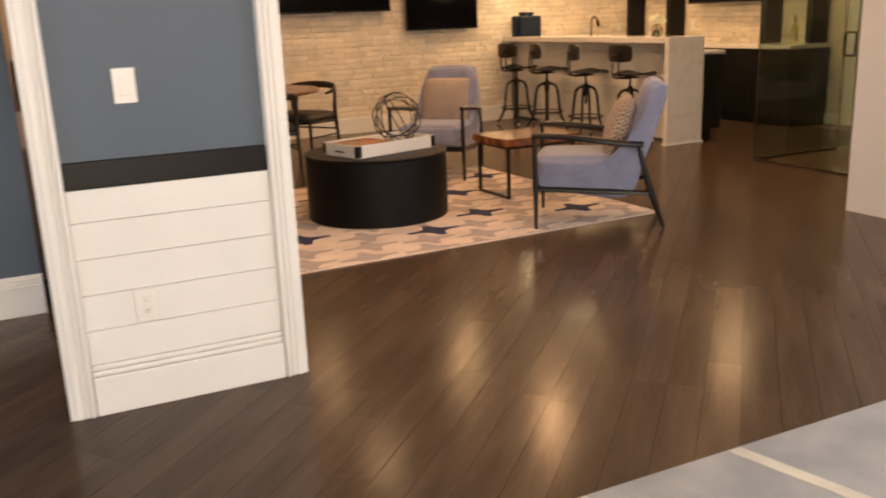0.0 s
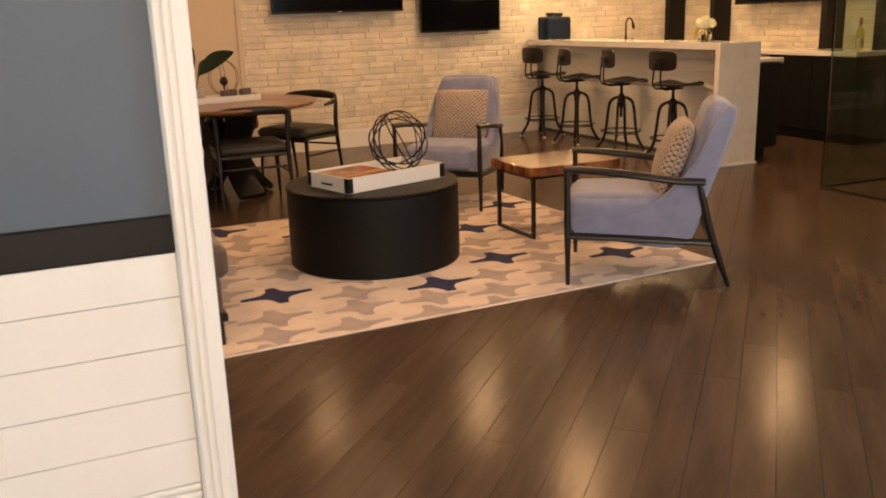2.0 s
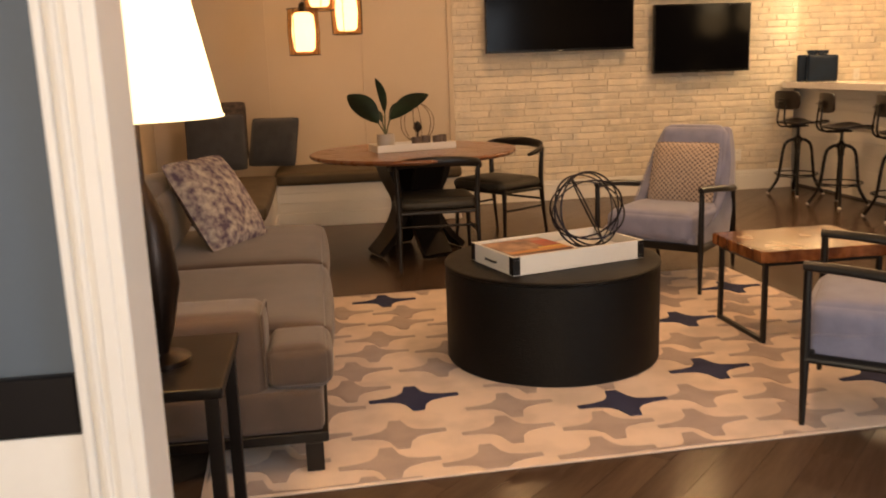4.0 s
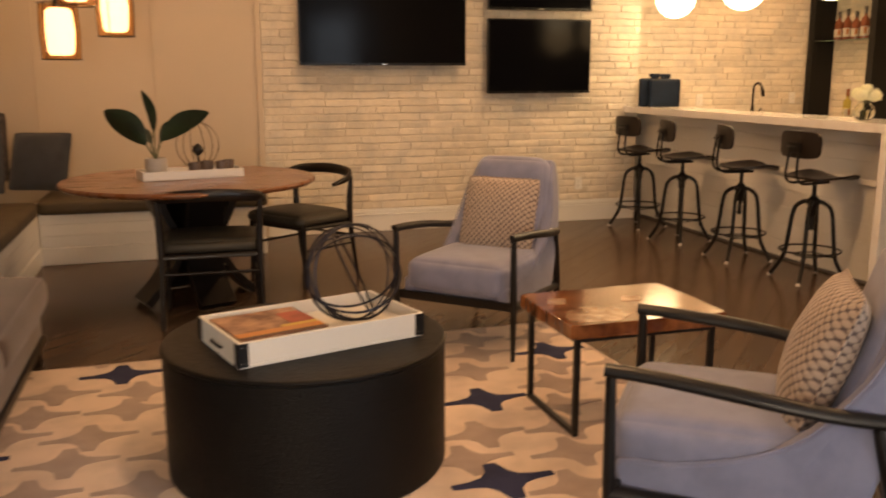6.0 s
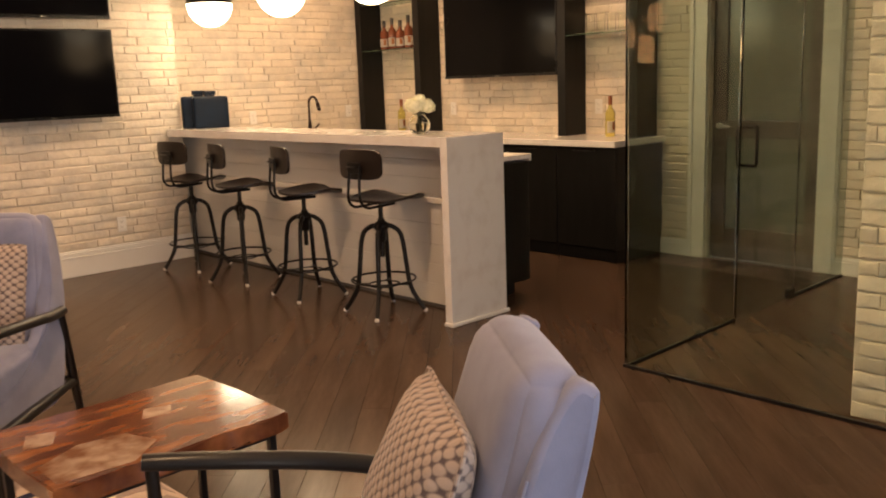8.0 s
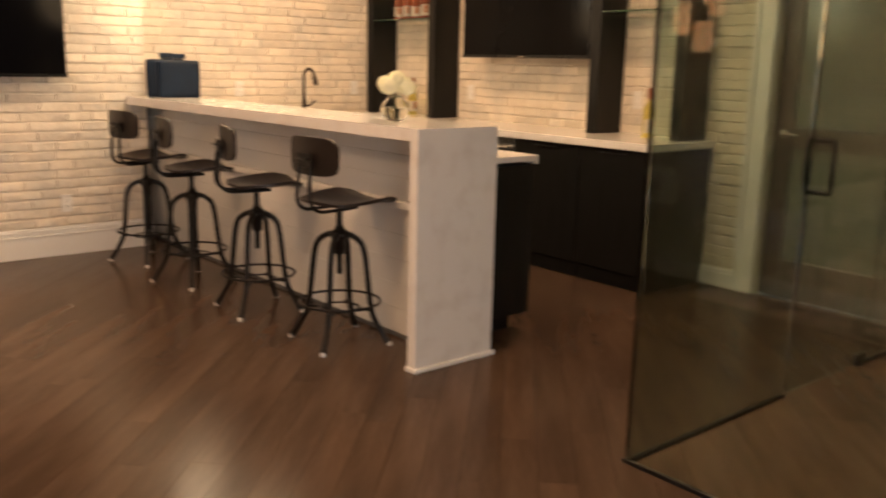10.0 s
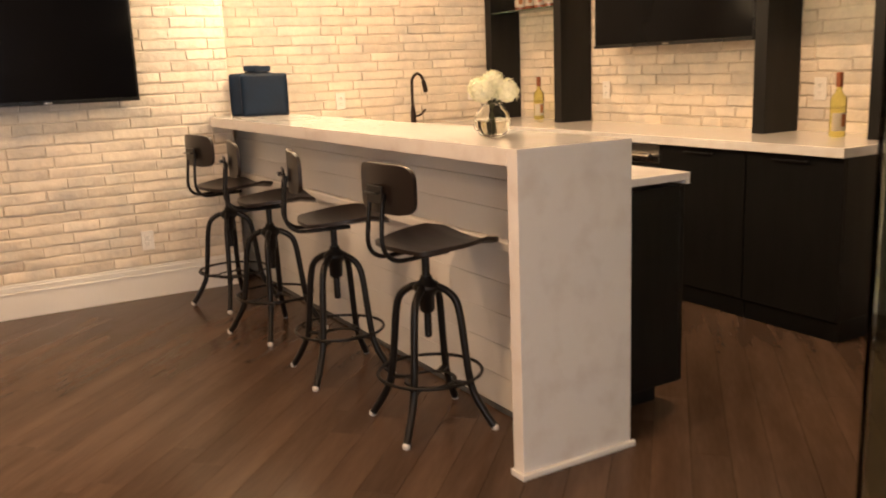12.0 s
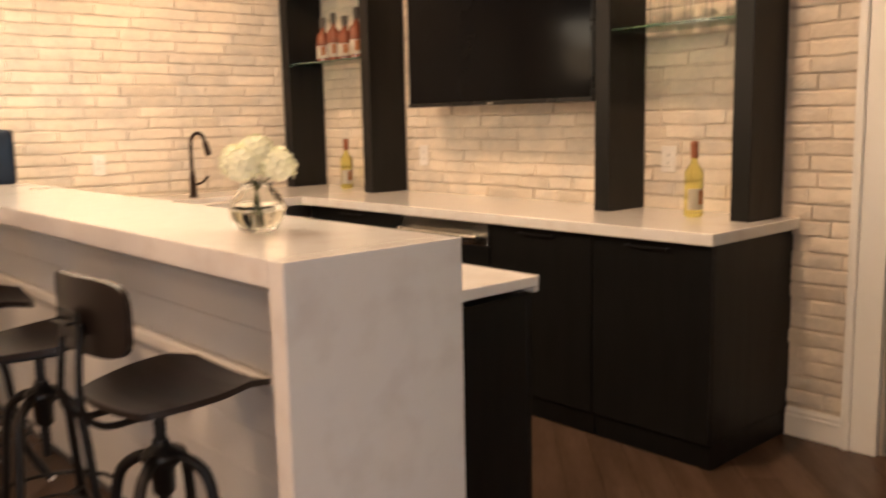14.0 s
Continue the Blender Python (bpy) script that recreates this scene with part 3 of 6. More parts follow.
# low cabinet run: worktops and cabinets
def cabinet(at, rz, w, d, h, label, doors=1, toe=0.10, drawer=False, toe_gap=0.022, end_gap=0.0, group="black base cabinets"):
    """A base cabinet; its front looks along its own -y, its left front corner is at the origin."""
    c = thing("base_cabinet", label, "cabinet", at, rz, group)
    part("body", box(bmesh.new(), 0.001, w - 0.001, 0.020, d, toe, h, 0.002), M_CABINET, c)
    part("plinth", box(bmesh.new(), 0.001 + end_gap, w - 0.001, toe_gap, d, 0.0, toe - 0.001, 0.001), M_CABINET, c)
    k = w / doors
    for i in range(doors):
        top = h - 0.004
        if drawer:
            f = part("drawer_front", box(bmesh.new(), i * k + 0.002, (i + 1) * k - 0.002, 0.0, 0.019, top - 0.16, top, 0.002), M_CABINET, c)
            top -= 0.164
        dr = part("door", box(bmesh.new(), i * k + 0.002, (i + 1) * k - 0.002, 0.0, 0.019, toe + 0.002, top, 0.002), M_CABINET, c)
        bm = bmesh.new()
        box(bm, (i + 0.5) * k - 0.10, (i + 0.5) * k + 0.10, -0.030, -0.022, h - 0.034, h - 0.026, 0.002)
        for sx in (-0.09, 0.09):
            box(bm, (i + 0.5) * k + sx - 0.004, (i + 0.5) * k + sx + 0.004, -0.024, 0.0, h - 0.034, h - 0.026, 0.001)
        part("handle", bm, M_BLACKMETAL, dr, "thin dark bar handle")
    return c


low_top = thing("worktop", "white quartz worktop on the low side of the bar", "countertop", (6.995, 7.338, 0))
part("slab", box(bmesh.new(), -0.031, 0.402, 0.0, 2.82, 0.877, 0.907, 0.003), M_QUARTZ, low_top)
part("front_edge", box(bmesh.new(), 0.382, 0.4018, 0.001, 2.819, 0.862, 0.8768, 0.002), M_QUARTZ, low_top)
cabinet((7.375, 7.345, 0), 90, 0.85, 0.405, 0.860, "black cabinet under the low side of the bar", toe_gap=0.05, end_gap=0.09)
cabinet((7.375, 8.195, 0), 90, 0.85, 0.405, 0.860, "black cabinet under the low side of the bar")
cabinet((7.375, 9.045, 0), 90, 1.10, 0.405, 0.860, "black cabinet under the low side of the bar")

back_top = thing("worktop", "L-shaped white quartz worktop along the brick walls with a sink cut-out", "countertop", (8.40, 7.415, 0))
SINK = (7.78, 8.20, 10.12, 10.42)
part("slab", box(bmesh.new(), 0.0, WX1 - 8.40 - 0.002, 0.0, 2.613, 0.862, 0.907, 0.003), M_QUARTZ, back_top, "white quartz slab beside the east wall")
for dims in ((7.002, SINK[0], 10.03, 10.824), (SINK[1], WX1 - 0.002, 10.03, 10.824), (SINK[0], SINK[1], 10.03, SINK[2]), (SINK[0], SINK[1], SINK[3], 10.824)):
    part("slab", box(bmesh.new(), dims[0] - 8.40, dims[1] - 8.40, dims[2] - 7.415, dims[3] - 7.415, 0.862, 0.907), M_QUARTZ, back_top, "white quartz slab round the sink")
sink = thing("sink", "undermount stainless steel bar sink", "sink", (SINK[0], SINK[2], 0.712))
bm = bmesh.new()
sw, sd = SINK[1] - SINK[0], SINK[3] - SINK[2]
for dims in ((-0.01, sw + 0.01, -0.01, sd + 0.01, 0, 0.006), (-0.01, 0.0, -0.01, sd + 0.01, 0.006, 0.149), (sw, sw + 0.01, -0.01, sd + 0.01, 0.006, 0.149),
             (0, sw, -0.01, 0.0, 0.006, 0.149), (0, sw, sd, sd + 0.01, 0.006, 0.149)):
    box(bm, *dims)
part("bowl", bm, M_CHROME, sink)
part("drain", lathe(bmesh.new(), [(0.035, 0.007), (0.035, 0.010), (0.02, 0.011)], 20, pose(sw / 2, sd / 2, 0)), M_CHROME, sink)
cabinet((8.45, 8.57, 0), -90, 0.58, 0.62, 0.860, "black cabinet under the back counter", group="black base cabinets")
cabinet((8.45, 7.985, 0), -90, 0.54, 0.62, 0.860, "black cabinet under the back counter")
cabinet((8.45, 10.03, 0), -90, 0.83, 0.62, 0.860, "black cabinet under the back counter")
cabinet((7.42, 10.06, 0), 0, 0.95, 0.40, 0.70, "black sink cabinet along the brick wall", doors=2)
fridge = thing("undercounter_fridge", "under-counter appliance with a stainless steel front strip and handle", "refrigerator", (8.45, 9.195, 0), -90)
part("body", box(bmesh.new(), 0.002, 0.618, 0.02, 0.62, 0.10, 0.860, 0.002), M_CABINET, fridge)
part("plinth", box(bmesh.new(), 0.002, 0.618, 0.022, 0.62, 0.0, 0.099), M_CABINET, fridge)
fd = part("door", box(bmesh.new(), 0.004, 0.616, 0.0, 0.019, 0.102, 0.745, 0.002), M_CABINET, fridge)
part("control_strip", box(bmesh.new(), 0.004, 0.616, -0.004, 0.019, 0.748, 0.855, 0.003), M_CHROME, fridge, "brushed steel strip")
bm = bmesh.new()
tube(bm, [(0.05, -0.045, 0.79), (0.57, -0.045, 0.79)], 0.010, 12)
for hx in (0.07, 0.55):
    tube(bm, [(hx, -0.045, 0.79), (hx, -0.003, 0.79)], 0.008, 10)
fh = part("handle", bm, M_CHROME, fridge, "round steel bar handle")
for hx in (0.040, 0.580):
    cap = bmesh.new()
    tube(cap, [(hx - 0.010, -0.045, 0.79), (hx + 0.010, -0.045, 0.79)], 0.0155, 16)
    part("end_cap", cap, M_CHROME, fh, "bright round end cap")

# upright shelf panels on the back counter
PX0, PX1, PZ = 8.785, WX1 - 0.004, 0.907
shelf_units = []
for label, ya, yb in (("tall black open shelf unit at the brick corner with liquor bottles", 9.87, 10.80), ("tall black open shelf unit with glass shelves and one wine bottle", 7.49, 8.24)):
    u = thing("shelf_unit", label, "shelf", (PX0, ya, PZ), group="black shelf units")
    d = PX1 - PX0
    part("side_panel", box(bmesh.new(), 0, d, 0, 0.08, 0.0, CEIL - PZ - 0.002, 0.002), M_CABINET, u)
    part("side_panel", box(bmesh.new(), 0, d, yb - ya - 0.08, yb - ya, 0.0, CEIL - PZ - 0.002, 0.002), M_CABINET, u)
    for z in (1.69, 2.13):
        sh = part("glass_shelf", box(bmesh.new(), 0.01, d - 0.02, 0.082, yb - ya - 0.082, z - PZ, z - PZ + 0.010, 0.001), M_EDGE, u, "greenish glass shelf")
    shelf_units.append(u)

# glass partition and glass door
GX, GY = 6.555, 6.045
glass_a = thing("glass_partition", "frameless clear glass pane running back to the brick pier", "glass partition", (GX, 4.2, 0))
part("pane", box(bmesh.new(), -0.006, 0.006, 0.01, GY - 4.2 - 0.008, 0.012, 2.6, 0.0), M_GLASS, glass_a)
part("floor_channel", box(bmesh.new(), -0.012, 0.012, 0.0, GY - 4.2 - 0.013, 0.0, 0.014, 0.001), M_BLACKMETAL, glass_a)
glass_b = thing("glass_partition", "frameless clear glass pane beside the glass door", "glass partition", (GX, GY, 0))
part("pane", box(bmesh.new(), -0.006, 1.03, -0.006, 0.006, 0.012, 2.6, 0.0), M_GLASS, glass_b)
part("floor_channel", box(bmesh.new(), -0.012, 1.03, -0.012, 0.012, 0.0, 0.014, 0.001), M_BLACKMETAL, glass_b)
glass_c = thing("glass_partition", "narrow clear glass pane at the brick wall", "glass partition", (8.33, GY, 0))
part("pane", box(bmesh.new(), 0, WX1 - 8.33 - 0.012, -0.006, 0.006, 0.012, 2.6, 0.0), M_GLASS, glass_c)
part("floor_channel", box(bmesh.new(), 0, WX1 - 8.33 - 0.012, -0.012, 0.012, 0.0, 0.014, 0.001), M_BLACKMETAL, glass_c)
gdoor = thing("glass_door", "closed frameless glass door with a dark pull handle", "door", (7.61, GY, 0))
part("pane", box(bmesh.new(), 0, 0.71, -0.006, 0.006, 0.012, 2.3, 0.0), M_GLASS, gdoor)
bm = bmesh.new()
box(bm, 0.62, 0.71, -0.016, 0.016, 0.001, 0.055, 0.003)
part("hinge", bm, M_BLACKMETAL, gdoor)
bm = bmesh.new()
for sy in (-1, 1):
    tube(bm, [(0.07, sy * 0.006, 0.86), (0.07, sy * 0.055, 0.86), (0.07, sy * 0.06, 0.875), (0.07, sy * 0.06, 1.055), (0.07, sy * 0.055, 1.07), (0.07, sy * 0.006, 1.07)], 0.010, 10)
part("handle", bm, M_BLACKMETAL, gdoor, "dark metal pull handle")
for ob in (glass_a, glass_b, glass_c, gdoor):
    for ch in ob.children:
        if ch.name.startswith("pane"):
            ch.visible_shadow = False

# wooden door in the east wall
for ya, yb in ((7.07, 7.21), (6.10, 6.24)):
    bm = bmesh.new()
    box(bm, WX1 - 0.022, WX1 + 0.011, ya, yb, 0, 2.2, 0.003)
    box(bm, WX1 - 0.034, WX1 - 0.022, ya + (0.10 if ya > 6.5 else 0.01), ya + (0.13 if ya > 6.5 else 0.04), 0, 2.2, 0.004)
    kind_structure(finish(bm, "trim", M_TRIM), "white moulded door casing")
wall("trim", (WX1 - 0.022, WX1 + 0.011, 6.241, 7.059, 2.12, 2.2), M_TRIM, "white door casing head", 0.003)
door = tagged(thing("door_1", "closed dark wood door with two large frosted panes", "", (WX1 + 0.06, 6.24, 0)), kind="structure")
dw = 0.82
bm = bmesh.new()
for dims in ((0.0, 0.11, 0, 2.115), (dw - 0.11, dw, 0, 2.115)):
    box(bm, 0, 0.045, dims[0], dims[1], dims[2] + 0.004, dims[3], 0.002)
for z0, z1 in ((0.004, 0.23), (0.90, 1.02), (1.98, 2.115)):
    box(bm, 0.001, 0.044, 0.111, dw - 0.111, z0, z1, 0.002)
part("frame", bm, M_DOORWOOD, door)
for z0, z1 in ((0.231, 0.899), (1.021, 1.979)):
    part("pane", box(bmesh.new(), 0.016, 0.028, 0.112, dw - 0.112, z0, z1), M_FROST, door)
bm = bmesh.new()
lathe(bm, [(0.026, 0), (0.026, 0.006), (0.01, 0.008), (0.01, 0.04)], 16, pose(0, dw - 0.06, 0.98) @ Matrix.Rotation(radians(-90), 4, "Y"))
tube(bm, [(-0.04, dw - 0.06, 0.98), (-0.045, dw - 0.10, 0.98), (-0.045, dw - 0.17, 0.978)], 0.009, 10)
part("door_handle", bm, M_CHROME, door, "silver lever handle")

# ---- seats ----
def armchair(at, rz, label, seed):
    c = thing("armchair", label, "armchair", at, rz, "lilac lounge chairs")
    W = 0.322
    for sx in (-1, 1):
        part("leg", tube(bmesh.new(), [(sx * W, -0.40, 0.0), (sx * W, -0.402, 0.30), (sx * W, -0.405, 0.592)], 0.016, 10, radii=[0.011, 0.018, 0.014]), M_BLACKWOOD, c)
        part("leg", tube(bmesh.new(), smooth_path([(sx * 0.252, 0.395, 0.0), (sx * 0.272, 0.305, 0.25), (sx * 0.288, 0.235, 0.517)], 4), 0.016, 10,
                         radii=[0.011, 0.013, 0.016, 0.018, 0.019, 0.019, 0.018, 0.016, 0.013]), M_BLACKWOOD, c)
        pts = smooth_path([(sx * W, -0.422, 0.602), (sx * W, -0.28, 0.594), (sx * (W + 0.004), -0.05, 0.570), (sx * (W - 0.012), 0.12, 0.545), (sx * 0.288, 0.258, 0.534)], 5)
        bm = bmesh.new()
        tube(bm, pts, 0.014, 12, flat=1.45, radii=[0.0135 + 0.0015 * math.sin(i / (len(pts) - 1) * math.pi) for i in range(len(pts))])
        part("armrest", bm, M_BLACKWOOD, c, "black lacquered armrest")
        part("side_rail", tube(bmesh.new(), [(sx * W, -0.40, 0.262), (sx * 0.272, 0.30, 0.228)], 0.014, 8, flat=1.5), M_BLACKWOOD, c)
        prof = [(-0.385, 0.262), (-0.10, 0.215), (0.12, 0.195), (0.21, 0.25), (0.262, 0.42), (0.337, 0.66), (0.395, 0.855), (0.388, 0.888), (0.352, 0.892), (0.292, 0.81), (0.226, 0.655), (0.142, 0.54), (0.05, 0.45), (-0.08, 0.39), (-0.24, 0.352), (-0.385, 0.34)]
        sp = smooth_path([(0, y, z) for y, z in prof + prof[:1]], 3)[:-1]
        b = bmesh.new()
        lo, hi = [], []
        for p in sp:
            t = max(0.0, (p.z - 0.45) / 0.45)
            lo.append(b.verts.new((sx * (0.225 - 0.062 * t * t), p.y, p.z)))
            hi.append(b.verts.new((sx * (0.284 - 0.070 * t * t), p.y, p.z)))
        k = len(sp)
        b.faces.new(lo)
        b.faces.new(hi[::-1])
        for i in range(k):
            b.faces.new((lo[i], hi[i], hi[(i + 1) % k], lo[(i + 1) % k]))
        bmesh.ops.recalc_face_normals(b, faces=b.faces[:])
        rim = [e for e in b.edges if len(e.link_faces) == 2 and any(len(f.verts) > 6 for f in e.link_faces)]
        bmesh.ops.bevel(b, geom=rim, offset=0.014, segments=3, profile=0.5, affect="EDGES")
        side = part("side", b, M_CLOTH, c)
        welt = [(sx * (0.286 - 0.070 * max(0.0, (p.z - 0.45) / 0.43) ** 2), p.y, p.z) for p in sp[3 * 9 + 1:3 * 15 + 1]]
        part("piping", tube(bmesh.new(), welt, 0.0032, 6), M_CLOTH, side)
    for y, z, w in ((-0.385, 0.262, W), (0.30, 0.228, 0.272)):
        part("rail", box(bmesh.new(), -w + 0.012, w - 0.012, y - 0.013, y + 0.013, z - 0.022, z + 0.022, 0.005), M_BLACKWOOD, c)
    part("seat_base", cushion(bmesh.new(), -0.255, 0.255, -0.375, 0.20, 0.235, 0.310, 0.02, 0.0), M_CLOTH, c)
    seat = part("seat_cushion", cushion(bmesh.new(), -0.262, 0.262, -0.408, 0.13, 0.292, 0.452, 0.045, 0.016, n=14), M_CLOTH, c)
    part("piping", tube(bmesh.new(), [(-0.25, -0.408, 0.312), (0.25, -0.408, 0.312)], 0.0035, 6), M_CLOTH, seat)
    bm = cushion(bmesh.new(), -0.238, 0.238, -0.095, 0.045, -0.03, 0.618, 0.062, 0.012, n=18)
    for v in bm.verts:
        t = max(0, (v.co.z - 0.1) / 0.50)
        v.co.x *= 1.0 - 0.13 * t * t
        v.co.y += 0.012 * math.sin(t * 2.6)
    bm.transform(pose(0, 0.176, 0.305, -17.6, 0, 0))
    part("backrest", bm, M_CLOTH, c)
    return c


ch_a = armchair((4.012, 7.21, 0.009), -44.5, "lilac grey lounge chair with black wooden arms near the brick wall", 1)
ch_b = armchair((4.054, 4.917, 0.006), -126.4, "lilac grey lounge chair with black wooden arms on the rug edge", 2)
for ch, s_ in ((ch_a, 3), (ch_b, 4)):
    pillow("tan geometric woven pillow on a lilac armchair", M_PILLOW, ch.matrix_world @ pose(0.010, 0.112, 0.618, 70, 0, 2), 0.42, 0.42, 0.16, s_, "woven chair pillows")


def bar_stool(at, rz, label, legs):
    c = thing("bar_stool", label, "bar stool", at, rz, "industrial bar stools")
    for k in range(4):
        a = radians(45 + 90 * k + legs - rz)
        d = Vector((math.cos(a), math.sin(a), 0))
        leg_pts = [d * 0.018 + Vector((0, 0, 0.535)), d * 0.06 + Vector((0, 0, 0.530)), d * 0.108 + Vector((0, 0, 0.495)), d * 0.128 + Vector((0, 0, 0.43)), d * 0.143 + Vector((0, 0, 0.30)),
                   d * 0.157 + Vector((0, 0, 0.19)), d * 0.175 + Vector((0, 0, 0.13)), d * 0.215 + Vector((0, 0, 0.06)), d * 0.248 + Vector((0, 0, 0.012))]
        leg = part("leg", tube(bmesh.new(), smooth_path(leg_pts, 4), 0.0145, 8), M_BLACKMETAL, c)
        part("foot_glide", lathe(bmesh.new(), [(0.011, 0.0), (0.014, 0.004), (0.014, 0.016), (0.009, 0.022)], 12, Matrix.Translation(d * 0.25)), M_GLIDE, leg, "pale plastic glide")
        bm = bmesh.new()
        tube(bm, [d * 0.155 + Vector((0, 0, 0.178)), d * 0.192 + Vector((0, 0, 0.20))], 0.006, 6)
        part("bracket", bm, M_BLACKMETAL, leg)
    part("foot_ring", tube(bmesh.new(), [(0.195 * math.cos(2 * math.pi * i / 40), 0.195 * math.sin(2 * math.pi * i / 40), 0.205) for i in range(40)], 0.0065, 8, closed=True), M_BLACKMETAL, c)
    bm = bmesh.new()
    lathe(bm, [(0.085, 0.168), (0.100, 0.168), (0.100, 0.174), (0.085, 0.174), (0.085, 0.168)], 28, caps=False)
    for k in range(4):
        a = radians(45 + 90 * k + legs - rz)
        box(bm, 0.095, 0.165, -0.013, 0.013, 0.166, 0.176, 0.002, m=Matrix.Rotation(a, 4, "Z"))
    part("brace", bm, M_BLACKMETAL, c)
    bm = lathe(bmesh.new(), [(0.020, 0.435), (0.028, 0.445), (0.030, 0.50), (0.046, 0.520), (0.052, 0.532), (0.046, 0.545), (0.024, 0.56), (0.020, 0.575)], 20)
    hub = part("hub", bm, M_BLACKMETAL, c)
    part("set_screw", tube(bmesh.new(), [(0.028, -0.01, 0.47), (0.075, -0.02, 0.47)], 0.005, 8), M_BLACKMETAL, hub)
    part("screw_post", lathe(bmesh.new(), [(0.012, 0.34), (0.015, 0.345)] + [(0.0155 if i % 2 else 0.0135, 0.35 + i * 0.008) for i in range(40)] + [(0.015, 0.685)], 14), M_BLACKMETAL, c)
    n = 14
    bm = bmesh.new()
    for z_off, flip in ((0.0, False), (-0.016, True)):
        g = []
        for i in range(n + 1):
            row = []
            for j in range(n + 1):
                u, v = i / n * 2 - 1, j / n * 2 - 1
                x = 0.205 * u * math.sqrt(1 - 0.30 * v * v) * (1.0 - 0.10 * max(0, v))
                y = -0.195 * math.copysign(abs(v), -v) * math.sqrt(1 - 0.30 * u * u)
                z = 0.705 + 0.030 * abs(u) ** 2.2 * (0.45 - 0.55 * v) - 0.012 * (1 - v * v) * (1 - u * u) - 0.022 * max(0, -v - 0.55) / 0.45
                row.append(bm.verts.new((x, y, z + z_off)))
            g.append(row)
        for i in range(n):
            for j in range(n):
                f = [g[i][j], g[i + 1][j], g[i + 1][j + 1], g[i][j + 1]]
                bm.faces.new(f if not flip else f[::-1])
        if z_off == 0.0:
            top = g
    rim_t = [top[i][0] for i in range(n + 1)] + [top[n][j] for j in range(1, n + 1)] + [top[i][n] for i in range(n - 1, -1, -1)] + [top[0][j] for j in range(n - 1, 0, -1)]
    rim_b = [g[i][0] for i in range(n + 1)] + [g[n][j] for j in range(1, n + 1)] + [g[i][n] for i in range(n - 1, -1, -1)] + [g[0][j] for j in range(n - 1, 0, -1)]
    for i in range(len(rim_t)):
        j = (i + 1) % len(rim_t)
        bm.faces.new((rim_t[i], rim_b[i], rim_b[j], rim_t[j]))
    bmesh.ops.recalc_face_normals(bm, faces=bm.faces[:])
    part("seat", bm, M_SEATWOOD, c, "dark bent wood seat")
    bm = bmesh.new()
    lathe(bm, [(0.06, 0.668), (0.065, 0.672), (0.065, 0.683), (0.03, 0.688)], 20)
    part("seat_plate", bm, M_BLACKMETAL, c)
    fr = part("back_frame", tube(bmesh.new(), smooth_path([(-0.055, -0.02, 0.664), (-0.055, 0.12, 0.660), (-0.055, 0.205, 0.664), (-0.052, 0.248, 0.71), (-0.046, 0.247, 0.80), (-0.044, 0.235, 0.90)], 5), 0.0085, 8), M_BLACKMETAL, c)
    part("back_frame", tube(bmesh.new(), smooth_path([(0.055, -0.02, 0.664), (0.055, 0.12, 0.660), (0.055, 0.205, 0.664), (0.052, 0.248, 0.71), (0.046, 0.247, 0.80), (0.044, 0.235, 0.90)], 5), 0.0085, 8), M_BLACKMETAL, c)
    bm = bmesh.new()
    box(bm, -0.052, 0.052, 0.238, 0.246, 0.865, 0.93, 0.003)
    tube(bm, [(-0.04, 0.246, 0.905), (-0.04, 0.262, 0.905), (0.04, 0.262, 0.905), (0.04, 0.246, 0.905)], 0.004, 6)
    part("back_bracket", bm, M_BLACKMETAL, c)
    bm = bmesh.new()
    rings = []
    n = 18
    for side in (0, 1):
        g = []
        for i in range(n + 1):
            row = []
            for j in range(9):
                u, v = i / n * 2 - 1, j / 8 * 2 - 1
                p = 5.0
                sc = (abs(u) ** p + abs(v) ** p) ** (1 / p)
                k = max(abs(u), abs(v)) / sc if sc else 1
                x, z = u * k * 0.175, v * k * 0.087
                y = 0.222 - 0.9 * x * x - (0.0 if side else 0.016)
                row.append(bm.verts.new((x, y, 0.915 + z)))
            g.append(row)
        rings.append(g)
        for i in range(n):
            for j in range(8):
                bm.faces.new((g[i][j], g[i + 1][j], g[i + 1][j + 1], g[i][j + 1]))
    def rim(g):
        return [g[i][0] for i in range(n + 1)] + [g[n][j] for j in range(1, 9)] + [g[i][8] for i in range(n - 1, -1, -1)] + [g[0][j] for j in range(7, 0, -1)]
    ra, rb = rim(rings[0]), rim(rings[1])
    for i in range(len(ra)):
        j = (i + 1) % len(ra)
        bm.faces.new((ra[i], rb[i], rb[j], ra[j]))
    bmesh.ops.recalc_face_normals(bm, faces=bm.faces[:])
    part("backrest", bm, M_SEATWOOD, c, "dark curved wooden backrest")
    for ob in c.children:
        if ob.name.split(".")[0] in ("seat", "back_frame", "back_bracket", "backrest"):
            ob.matrix_local = pose(0, -0.045, 0)
    return c


for sx_, sy_, sr_, legs_, lab in ((6.498, 7.762, 94, -6.5, "black iron screw stool with a dark seat at the bar end"),
                                  (6.454, 8.497, 74, -6, "black iron screw stool with a dark seat turned sharply aside"),
                                  (6.433, 9.27, 78, 16, "black iron screw stool with a dark seat in the bar row"),
                                  (6.437, 9.99, 99, 19, "black iron screw stool with a dark seat beside the brick wall")):
    bar_stool((sx_, sy_, 0), sr_, lab, legs_)


